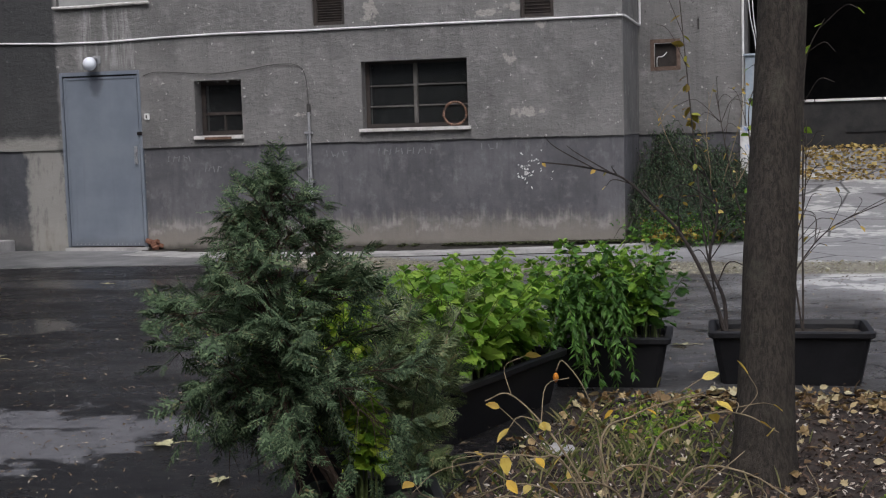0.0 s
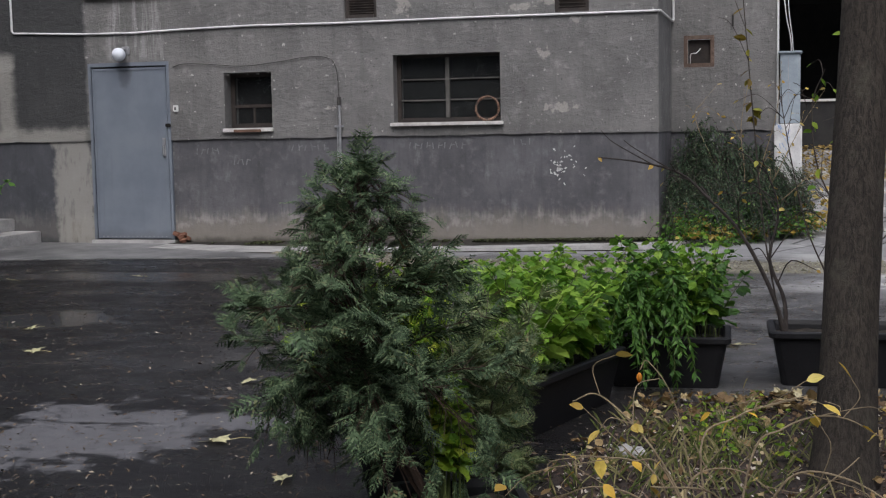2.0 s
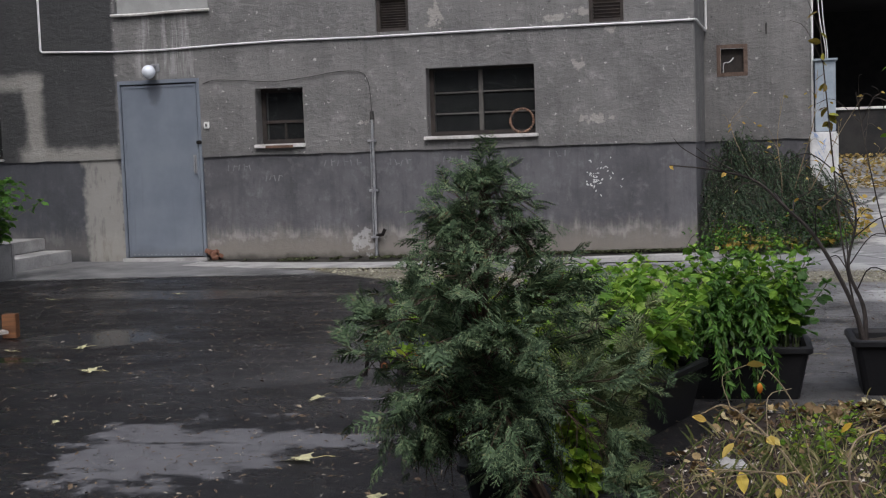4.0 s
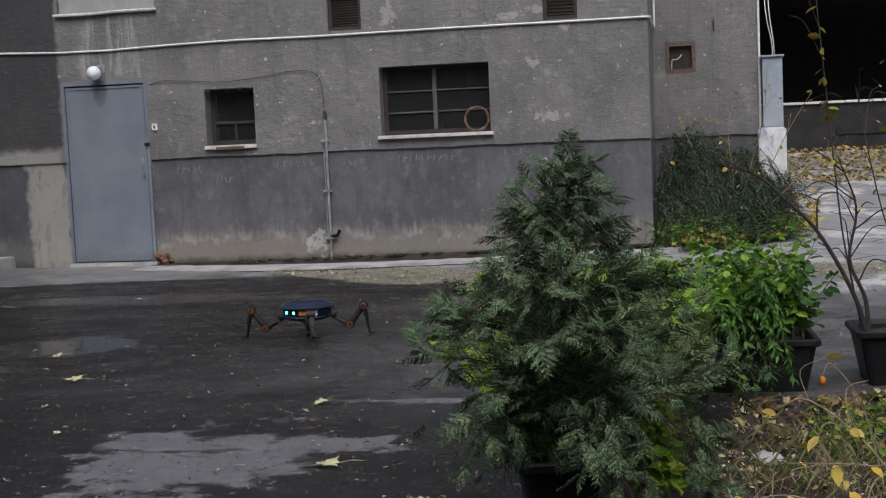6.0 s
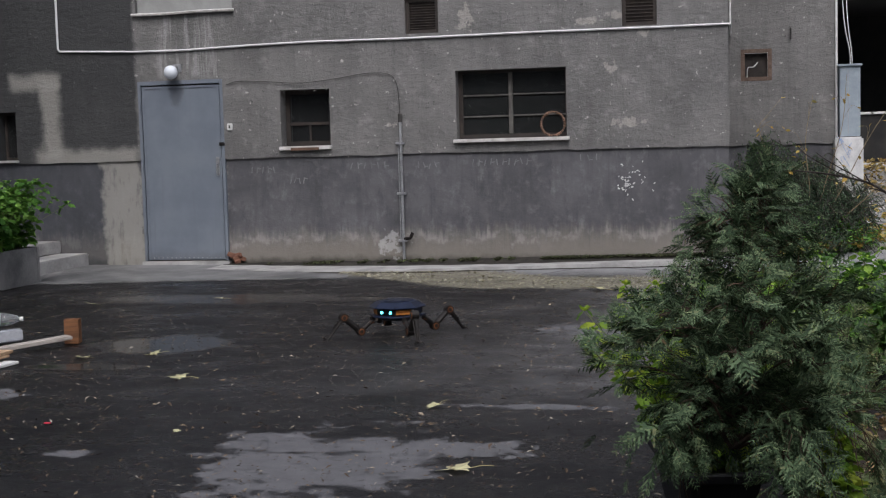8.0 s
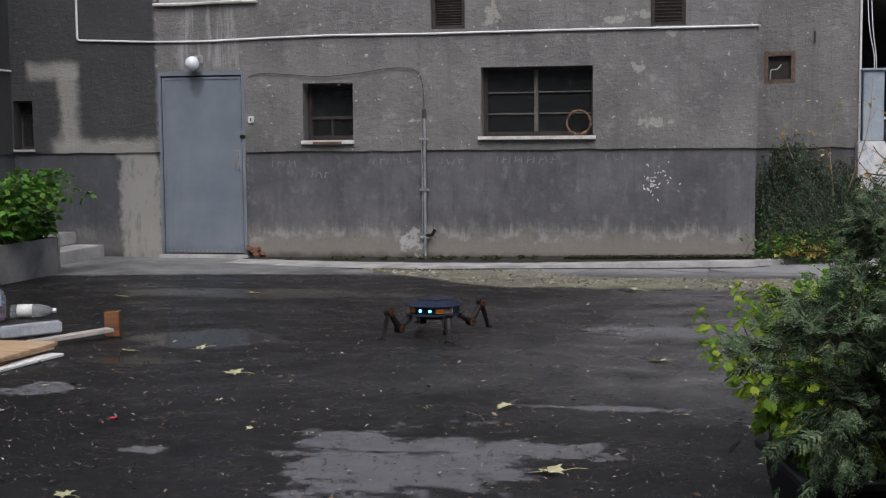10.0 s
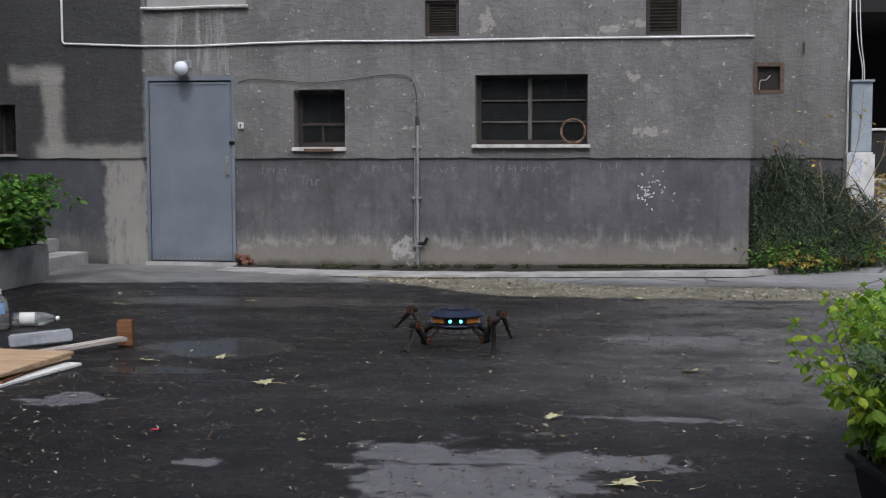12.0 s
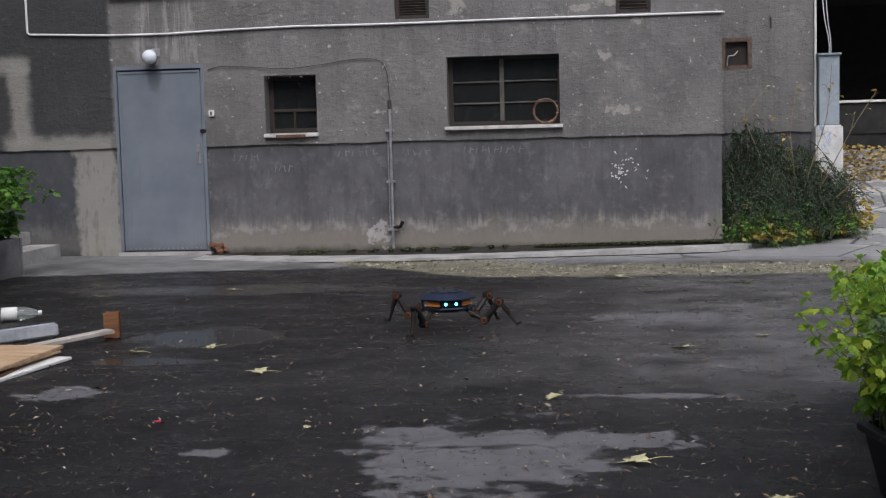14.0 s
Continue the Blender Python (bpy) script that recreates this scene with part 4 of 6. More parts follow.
def build_garage():
    """The open shed at the end of the drive, its inside coloured near-black for shade."""
    z0 = 0.7
    r = Raw()
    r.box(7.65, 16, 7.8, 8.0, z0 - 0.6, 1.54)
    solid("wall_shed_front", r, plain("dark_render", (0.016, 0.016, 0.017), (0.04, 0.039, 0.038), 0.9, 3), "low dark parapet wall of the open shed", "wall", kind="structure")
    r = Raw()
    for i in range(8):
        r.box(7.66 + i * 1.02, 7.66 + i * 1.02 + 1.0, 7.76, 8.02, 1.545, 1.585)
    solid("shed_ledge", r, M_WHITE, "white painted ledge on the parapet", "trim", kind="structure", bevel=0.006)
    r = Raw()
    r.box(7.65, 16, 11.9, 12.1, 0, 6.2)
    solid("wall_shed_back", r, M_DARK, "back wall of the open shed, near-black for shade", "wall", kind="structure")
    solid("wall_shed_side", boxed(16, 16.2, 8.0, 12.1, 0, 6.2), M_DARK, "side wall of the open shed, near-black for shade", "wall", kind="structure")
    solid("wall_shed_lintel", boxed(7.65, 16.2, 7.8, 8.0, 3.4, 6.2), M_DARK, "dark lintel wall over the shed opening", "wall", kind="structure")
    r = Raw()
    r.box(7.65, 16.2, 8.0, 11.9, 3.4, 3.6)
    solid("ceiling_shed", r, M_DARK, "shed ceiling, near-black for shade", "ceiling", kind="structure")
    for x, z in ((10.55, 2.75), (11.15, 2.8), (11.7, 2.72)):
        b = thing("wall_board", "grey board hanging in the dark shed", "board")
        part("panel", boxed(x, x + 0.4, 11.86, 11.9, z, z + 0.22), M_CONC, b, bevel=0.005)
    b = thing("wall_hatch", "flat dark hatch on the parapet", "hatch")
    part("frame", boxed(9.15, 9.9, 7.78, 7.8, 1.05, 1.15), M_DARK, b, bevel=0.004)


def build_steps():
    r = Raw()
    r.box(-1.81, -0.72, -4.5, 0.01, -0.05, 0.145)
    solid("step_lower", r, M_CONC, "worn concrete entrance step", "step", kind="structure", bevel=0.012)
    r = Raw()
    r.box(-1.81, -1.06, -4.5, 0.01, 0.146, 0.29)
    solid("step_upper", r, M_CONC, "worn concrete upper step", "step", kind="structure", bevel=0.012)
    r = Raw()
    r.tube([(-1.79, -0.02, 2.12), (-1.79, -6, 2.12)], 0.012, 6)
    solid("wing_cable", r, M_WCABLE, "white cable along the wing wall", "cable")


# ---- plants ----
LEAF_V = [(0, 0, 0), (0.22, 0.18, 0.03), (0.32, 0.45, 0.035), (0.2, 0.75, 0.0), (0, 1.0, -0.1), (-0.2, 0.75, 0.0), (-0.32, 0.45, 0.035), (-0.22, 0.18, 0.03), (0, 0.45, -0.03)]
LEAF_F = [(0, 1, 2, 8), (8, 2, 3, 4), (8, 4, 5, 6), (0, 8, 6, 7)]
TOOTH = [(0.12, 0.08), (0.27, 0.16), (0.25, 0.26), (0.36, 0.36), (0.29, 0.46), (0.34, 0.57), (0.22, 0.65), (0.22, 0.77), (0.1, 0.86)]
TOOTHED_V = [(0, 0, 0)] + [(x, y, 0.1 * x + 0.03 * math.sin(9 * y)) for x, y in TOOTH] + [(0, 1.0, -0.1)] + [(-x, y, 0.1 * x + 0.03 * math.cos(8 * y)) for x, y in TOOTH[::-1]] + [(0, 0.45, -0.03)]
TOOTHED_F = [(i, (i + 1) % 20, 20) for i in range(20)]
MAPLE = [(0, 0), (0.16, 0.1), (0.42, 0.02), (0.34, 0.2), (0.55, 0.42), (0.34, 0.44), (0.36, 0.68), (0.18, 0.6), (0, 1.0), (-0.18, 0.6), (-0.36, 0.68), (-0.34, 0.44), (-0.55, 0.42), (-0.34, 0.2), (-0.42, 0.02), (-0.16, 0.1)]
TINY_V = [(0, 0, 0), (0.3, 0.4, 0.02), (0, 1, -0.05), (-0.3, 0.4, 0.02)]
TINY_F = [(0, 1, 2, 3)]


def leaf_pose(q, direction, length, roll=0.0, width=1.0, droop=0.0):
    """A leaf at q that points along direction."""
    d = Vector(direction).normalized()
    d = (d + Vector((0, 0, -droop))).normalized()
    side = d.cross(Vector((0, 0, 1)))
    side = side.normalized() if side.length > 1e-3 else Vector((1, 0, 0))
    up = side.cross(d)
    m = Matrix((side, d, up)).transposed()
    m = m @ Matrix.Rotation(roll, 3, "Y")
    m = m.to_4x4() @ Matrix.Diagonal((length * width, length, length, 1))
    m.translation = q
    return m


def leafy(name, label, category, spots, height, spread, leaf, leaf_material, seed, pairs=7, stem_material=None, lean=(0, 0), droop=0.35, group="", bare=0.22):
    """A clump of upright stems with opposite leaves. spots: rows of (x, y, z) where stems start."""
    q = random.Random(seed)
    t = thing(name, label, category, group=group)
    stems, mats = Raw(), []
    for x, y, z in spots:
        h = height * q.uniform(0.7, 1.08)
        a, s = q.uniform(0, 6.28), spread * q.uniform(0.2, 1.0)
        tip = Vector((x + s * math.cos(a) + lean[0], y + s * math.sin(a) + lean[1], z + h))
        line = smooth_line([(x, y, z), (x + 0.25 * (tip.x - x), y + 0.25 * (tip.y - y), z + 0.5 * h), tip], 6)
        stems.tube(line, [0.0045 * (1 - 0.7 * i / len(line)) for i in range(len(line))], 4, False)
        for k in range(pairs):
            u = bare + (1 - bare) * k / (pairs - 1)
            p = line[min(len(line) - 1, int(u * (len(line) - 1) + 0.5))]
            ang = a + k * 1.57 + q.uniform(-0.4, 0.4)
            size = leaf * (1.25 - 0.65 * u) * q.uniform(0.75, 1.2)
            for s2 in (0, math.pi):
                d = Vector((math.cos(ang + s2), math.sin(ang + s2), q.uniform(-0.25, 0.5)))
                mats.append(leaf_pose(p + d * 0.012, d, size, q.uniform(-0.9, 0.9), q.uniform(0.75, 1.25), droop * q.uniform(0.3, 1.4)))
            if k == pairs - 1:
                for e in range(4):
                    d = Vector((math.cos(ang + e * 1.6), math.sin(ang + e * 1.6), 0.9))
                    mats.append(leaf_pose(p, d, size * 0.7, 0, 1, 0))
    part("stalk", stems, stem_material or M_STEM, t, kind="stuff")
    fol = Raw()
    fol.many(TOOTHED_V, TOOTHED_F, mats)
    part("foliage", fol, leaf_material, t, kind="stuff")
    return t


def frond_shape(q):
    """A flat feathery spray of scale leaves, one unit long."""
    r = Raw()

    def blade(x, y, dx, dy, w, z=0.0):
        nx, ny = -dy * w, dx * w
        r.add([(x + nx, y + ny, z), (x - nx, y - ny, z), (x + dx - nx * 0.3, y + dy - ny * 0.3, z - 0.03), (x + dx + nx * 0.3, y + dy + ny * 0.3, z - 0.03)], [(0, 1, 2, 3)])

    blade(0, 0, 0, 1.0, 0.012)
    n = 7
    for i in range(n):
        y = 0.1 + 0.85 * i / n
        l = 0.42 * (1 - 0.75 * (i / n)) * q.uniform(0.8, 1.15) * (0.65 if i == 0 else 1)
        for s in (-1, 1):
            a = radians(q.uniform(38, 55))
            dx, dy = s * l * math.sin(a), l * math.cos(a)
            z = q.uniform(-0.03, 0.03)
            blade(0, y, dx, dy, 0.1, z)
            for k in (0.4, 0.75):
                l2 = l * 0.42 * (1.15 - k)
                for s3 in (-1, 1):
                    b = math.atan2(dx, dy) + s3 * 0.75
                    blade(dx * k, y + dy * k, l2 * math.sin(b), l2 * math.cos(b), 0.23, z)
    return r.v, r.f


def build_cypress():
    q = random.Random(21)
    t = thing("cypress", "bushy blue-green cypress with feathery drooping sprays in a black trough", "conifer")
    bx, by, bz = 6.52, -10.22, 0.44
    trunk = smooth_line([(bx + 0.2, by + 0.02, 0.2), (bx + 0.1, by, 0.42), (bx + 0.0, by, 0.7), (bx + 0.01, by, 0.95), (bx, by - 0.01, 1.2)], 6)
    wood = Raw()
    wood.tube(trunk, [0.013 * (1 - 0.9 * i / len(trunk)) + 0.0015 for i in range(len(trunk))], 7)
    side = smooth_line([(bx + 0.19, by + 0.03, 0.2), (bx + 0.02, by, 0.5), (bx - 0.08, by + 0.02, 0.75), (bx - 0.05, by, 1.0)], 6)
    wood.tube(side, [0.011 * (1 - 0.85 * i / len(side)) for i in range(len(side))], 6)
    shapes = [frond_shape(q) for _ in range(4)]
    mats = [[], [], [], []]
    rim = [(0.3, 0.24), (0.45, 0.33), (0.64, 0.38), (0.78, 0.34), (0.88, 0.26), (0.95, 0.2), (1.02, 0.145), (1.1, 0.095), (1.2, 0.02)]

    def spray(p, d, size, droop):
        if p.z < 0.43 and 6.26 < p.x < 6.66:
            return
        if p.y < -10.1 and abs(p.x - 6.771) < 0.06 and 0.38 < p.z < 0.6:
            return
        mats[q.randrange(4)].append(leaf_pose(p, d, size, q.uniform(-1.0, 1.0), q.uniform(0.8, 1.15), droop))

    for i in range(165):
        u = (i + 0.5) / 165
        ze = 0.34 + 0.81 * u ** 1.12
        a = i * 2.4 + q.uniform(-0.5, 0.5)
        d = Vector((math.cos(a), math.sin(a), 0))
        if (d.y < 0.1 and d.x < 0.5 and ze < 0.5) or (ze < 0.43 and q.random() < 0.5):
            continue
        if noise.noise((1.9 * d.x, 1.9 * d.y, 6 * ze)) < 0.0 or (ze > 0.9 and q.random() < 0.2):
            continue
        lump = 1 + (0.8 if ze < 0.76 else 0.35) * noise.noise((2.2 * d.x, 2.2 * d.y, 4.5 * ze + 3))
        reach = np.interp(ze, [r[0] for r in rim], [r[1] for r in rim]) * q.uniform(0.7, 1.08) * lump
        if d.x > 0.25 and ze < 0.52:
            reach *= 1.1
        elif d.x > 0.25 and ze < 0.8:
            reach *= 1.15
        reach = min(reach, 0.38 if d.x < 0.2 else 0.46)
        if d.x < -0.2:
            reach *= 0.85 if ze > 0.75 else 0.95 if ze > 0.62 else 0.62
        p0 = Vector((bx - 0.06 * (1 - u), by, max(0.47, ze - 0.35 * reach - 0.02)))
        tip = Vector((p0.x, p0.y, ze)) + d * reach
        mid = (p0 + tip) / 2 + Vector((0, 0, 0.05 if ze > 0.6 else 0.13))
        line = smooth_line([p0, mid, tip], 5)
        wood.tube(line, [0.0042 * (1 - 0.8 * k / len(line)) for k in range(len(line))], 4, False)
        for k in range(2, len(line)):
            ahead = (line[k] - line[k - 1]).normalized()
            for _ in range(2 if ze < 0.86 or q.random() < 0.3 else 1):
                way = (ahead + Vector((q.gauss(0, 0.7), q.gauss(0, 0.7), q.gauss(0.25 if ze > 0.55 else -0.25, 0.45)))).normalized()
                l = q.uniform(0.05, 0.11)
                twig = [line[k] + way * l * f + Vector((0, 0, -0.25 * l * f * f)) for f in (0, 0.5, 1.0)]
                wood.tube(twig, [0.0016, 0.0012, 0.0006], 3, False)
                for f in (0.25, 0.5, 0.75, 1.0, 1.0):
                    if q.random() < (0.54 if ze < 0.84 else 0.57):
                        continue
                    dd = way + Vector((q.gauss(0, 0.55), q.gauss(0, 0.55), q.gauss(0, 0.4)))
                    spray(line[k] + way * l * f, dd, q.uniform(0.05, 0.125) * (1.0 if ze < 0.9 else 0.75), 0.15 if ze > 0.6 else 0.4)
    for i in range(34):
        a = q.uniform(-0.6, 0.6)
        d = Vector((math.cos(a), math.sin(a), 0))
        p = Vector((bx + 0.08, by, q.uniform(0.2, 0.5))) + d * q.uniform(0.2, 0.36)
        spray(p, d * 0.7 + Vector((q.gauss(0, 0.4), q.gauss(0, 0.4), q.uniform(-1.0, 0.4))), q.uniform(0.05, 0.1), 0.3)
    for i in range(40):
        a = q.choice((0.2, 2.4)) + q.uniform(-0.9, 0.9)
        d = Vector((math.cos(a), math.sin(a), 0))
        p = Vector((bx - 0.03, by, q.uniform(0.22, 0.5))) + d * q.uniform(0.26, 0.42)
        spray(p, d * 0.5 + Vector((0, 0, q.uniform(-1.3, -0.3))), q.uniform(0.05, 0.1), 0.3)
    for i in range(18):
        z = q.uniform(0.95, 1.17)
        spray(Vector((bx + q.gauss(0, 0.012), by + q.gauss(0, 0.012), z)), (q.uniform(-0.7, 0.7), q.uniform(-0.7, 0.7), 0.9), q.uniform(0.05, 0.085), 0)
    part("trunk", wood, plain("cypress_twig", (0.035, 0.022, 0.015), (0.08, 0.05, 0.032), 0.85, 15), t, kind="stuff")
    for k in range(4):
        r = Raw()
        r.many(*shapes[k], mats[k])
        part("foliage", r, L_CYP, t, kind="stuff")


def build_juniper():
    """A looser grey-green feathery conifer that leans over the long trough."""
    q = random.Random(27)
    t = thing("juniper", "loose grey-green feathery conifer leaning over the long trough", "conifer")
    wood = Raw()
    shapes = [frond_shape(q) for _ in range(3)]
    mats = [[], [], []]
    root = Vector((6.72, -9.72, 0.0))
    for i in range(30):
        tip = Vector((q.uniform(6.56, 6.9), q.uniform(-9.75, -9.15), q.uniform(0.16, 0.7)))
        tip.z += 0.1 - 1.2 * max(0.0, tip.x - 6.8)
        if tip.z < 0.1:
            tip.z = 0.1 + 0.1 * q.random()
        line = smooth_line([root + Vector((q.gauss(0, 0.02), q.gauss(0, 0.02), 0)), root.lerp(tip, 0.5) + Vector((0, 0, 0.14)), tip], 6)
        wood.tube(line, [0.0045 * (1 - 0.8 * k / len(line)) for k in range(len(line))], 4, False)
        for k in range(4, len(line)):
            ahead = (line[k] - line[k - 1]).normalized()
            for _ in range(4):
                d = ahead + Vector((q.gauss(0, 0.7), q.gauss(0, 0.7), q.gauss(0.05, 0.45)))
                mats[q.randrange(3)].append(leaf_pose(line[k] - ahead * 0.03 * q.random(), d, q.uniform(0.06, 0.125), q.uniform(-1, 1), q.uniform(0.8, 1.1), 0.25))
    part("trunk", wood, M_TWIG, t, kind="stuff")
    for k in range(3):
        r = Raw()
        r.many(*shapes[k], mats[k])
        part("foliage", r, L_JUN, t, kind="stuff")


def planter(m, length, width, height, label, soil=0.045, group="black planters"):
    """A tapered plastic trough with a rolled rim."""
    t = thing("planter", label, "planter", m, group)
    r = Raw()
    l, w, i = length / 2, width / 2, 0.055
    rings = [(l - i, w - i, 0.0), (l - 0.012, w - 0.012, height - 0.035), (l, w, height - 0.035), (l + 0.008, w + 0.008, height - 0.028), (l + 0.008, w + 0.008, height - 0.006), (l, w, height),
             (l - 0.022, w - 0.022, height), (l - 0.03, w - 0.03, height - 0.02), (l - i - 0.01, w - i - 0.01, 0.03)]
    c = 0.03
    for a, b, z in rings:
        for sx, sy, first in ((1, 1, 0), (-1, 1, 1), (-1, -1, 0), (1, -1, 1)):
            e = [(sx * a, sy * (b - c), z), (sx * (a - 0.3 * c), sy * (b - 0.3 * c), z), (sx * (a - c), sy * b, z)]
            r.v += e if not first else e[::-1]
    n = 12
    for k in range(len(rings) - 1):
        r.f += [(k * n + j, k * n + (j + 1) % n, (k + 1) * n + (j + 1) % n, (k + 1) * n + j) for j in range(n)]
    r.f.append(tuple(range(n))[::-1])
    r.f.append(tuple((len(rings) - 1) * n + j for j in range(n)))
    part("trough", r, M_BLACKPL, t)
    s = Raw()
    nx, ny = 14, 8
    a, b = l - 0.034, w - 0.034
    for j in range(ny + 1):
        for k in range(nx + 1):
            x, y = -a + 2 * a * k / nx, -b + 2 * b * j / ny
            s.v.append((x, y, height - soil + 0.012 * noise.noise((x * 14, y * 14, l * 9))))
    s.f = [(j * (nx + 1) + k, j * (nx + 1) + k + 1, (j + 1) * (nx + 1) + k + 1, (j + 1) * (nx + 1) + k) for j in range(ny) for k in range(nx)]
    part("soil", s, M_SOIL, t)
    return t


def inside(m, length, width, n, seed, z):
    q = random.Random(seed)
    return [tuple(m @ Vector((q.uniform(-0.42, 0.42) * length, q.uniform(-0.38, 0.38) * width, z))) for _ in range(n)]


P_LIME = pose(6.375, -9.345, 0, 0, 0, -78)
P_LONG = pose(6.63, -8.08, 0, 0, 0, 73)
P_NET = pose(7.12, -7.17, 0, 0, 0, 2)
P_BARE = pose(8.01, -7.03, 0, 0, 0, 2)
P_FRONT = pose(6.82, -10.28, 0, 0, 0, -70)


def build_planters():
    planter(P_LIME, 0.62, 0.29, 0.25, "black plastic trough with yellow-green plants")
    planter(P_LONG, 1.05, 0.4, 0.255, "long black plastic trough with bright green plants")
    planter(P_NET, 0.62, 0.42, 0.26, "black plastic trough with dark green nettles")
    planter(P_BARE, 0.78, 0.42, 0.275, "black plastic trough with a bare shrub")
    planter(P_FRONT, 0.62, 0.38, 0.25, "black plastic trough holding the cypress")
    leafy("lime_plant", "yellow-green broad-leaved plants in a trough", "plant", inside(P_LIME, 0.62, 0.29, 96, 1, 0.2), 0.54, 0.25, 0.066, L_LIME, 31, 12, lean=(-0.08, 0), bare=0.32, droop=0.8)
    leafy("green_plant", "bright green leafy plants filling a long trough", "plant", inside(P_LONG, 1.0, 0.4, 84, 2, 0.2), 0.48, 0.32, 0.1, L_NETTLE, 32, 10, bare=0.3, droop=0.6)
    leafy("nettle_plant", "dark green nettle-like plants in a trough", "plant", inside(P_NET, 0.6, 0.42, 26, 3, 0.2), 0.47, 0.26, 0.085, L_DARK, 33, 9, bare=0.3, droop=0.6)
    leafy("nettle_plant", "bright green nettle-like plants in a trough", "plant", inside(P_NET, 0.6, 0.42, 28, 4, 0.2), 0.48, 0.27, 0.088, L_NETTLE, 34, 9, bare=0.4, droop=0.6)
    q = random.Random(9)
    fern, mats = Raw(), []
    for i in range(17):
        x, y = q.uniform(6.84, 7.2), q.uniform(-7.4, -7.3)
        a, run, up = q.uniform(-2.9, -0.2), q.uniform(0.14, 0.4), q.uniform(0.0, 0.34)
        dx, dy = run * math.cos(a), run * math.sin(a)
        line = smooth_line([(x, y + 0.04, 0.21), (x + 0.35 * dx, y + 0.35 * dy, 0.27 + up), (x + 0.75 * dx, y + 0.75 * dy, 0.25 + 0.8 * up), (x + dx, y + dy, 0.06 + (0.1 + 0.75 * up) * q.random())], 8)
        fern.tube(line, 0.0022, 3, False)
        for k in range(3, len(line)):
            way = (line[k] - line[k - 1]).normalized()
            for _ in range(7):
                d = way * 0.6 + Vector((q.uniform(-1, 1), q.uniform(-1, 1), q.uniform(-0.6, 0.4)))
                mats.append(leaf_pose(line[k] - way * 0.03 * q.random(), d, q.uniform(0.03, 0.06), q.uniform(-1, 1), 0.6, 0.2))
    t = thing("fern", "feathery green fern hanging over the trough's edge", "fern")
    part("frond_stem", fern, M_STEM, t, kind="stuff")
    r = Raw()
    r.many(TINY_V, TINY_F, mats)
    part("foliage", r, L_DARK, t, kind="stuff")
    spots = [(q.uniform(6.36, 6.5), q.uniform(-9.55, -9.3), 0.2) for _ in range(22)]
    leafy("lime_plant", "low yellow-green leafy plant beside the cypress", "plant", spots, 0.34, 0.14, 0.075, L_LIME, 36, 8, bare=0.2)
    spots = [(q.gauss(6.741, 0.025), q.gauss(-10.1, 0.03), 0.21) for _ in range(12)]
    leafy("lime_plant", "bright yellow-green shoots at the end of the cypress trough", "plant", spots, 0.34, 0.06, 0.062, L_LIME, 37, 8, bare=0.45)


def twiggy(name, label, base, tips, r0, mat, leaf_material=None, leaves=0, seed=1, twigs=4, size=0.05, category="shrub"):
    """Arching bare branches. tips: lists of points from the base."""
    q = random.Random(seed)
    t = thing(name, label, category)
    mats = []
    for pts in tips:
        wood = Raw()
        line = smooth_line([base] + pts, 7)
        wood.tube(line, [r0 * (1 - 0.85 * i / len(line)) + 0.0012 for i in range(len(line))], 6, False)
        for k in range(twigs):
            i = q.randrange(len(line) // 3, len(line) - 1)
            p, d = line[i], (line[i + 1] - line[i]).normalized()
            e = Vector((q.uniform(-1, 1), q.uniform(-1, 1), q.uniform(-0.3, 1.0))).normalized()
            l = q.uniform(0.08, 0.28)
            tw = smooth_line([p, p + (d + e) * l * 0.5, p + (0.6 * d + 1.3 * e) * l * 0.75 + Vector((0, 0, -0.02))], 4)
            wood.tube(tw, [r0 * 0.35 * (1 - 0.8 * j / len(tw)) + 0.0008 for j in range(len(tw))], 4, False)
            if leaves and q.random() < 0.6:
                mats.append(leaf_pose(tw[-1], e, size * q.uniform(0.7, 1.2), q.uniform(-1, 1), 0.9, 0.6))
        for k in range(leaves):
            i = q.randrange(int(len(line) * 0.45), len(line))
            e = Vector((q.uniform(-1, 1), q.uniform(-1, 1), q.uniform(-0.6, 0.4)))
            mats.append(leaf_pose(line[i], e, size * q.uniform(0.7, 1.25), q.uniform(-1, 1), 0.9, 0.5))
        part("branch", wood, mat, t)
    if mats:
        r = Raw()
        r.many(LEAF_V, LEAF_F, mats)
        part("foliage", r, leaf_material, t, kind="stuff")
    return t


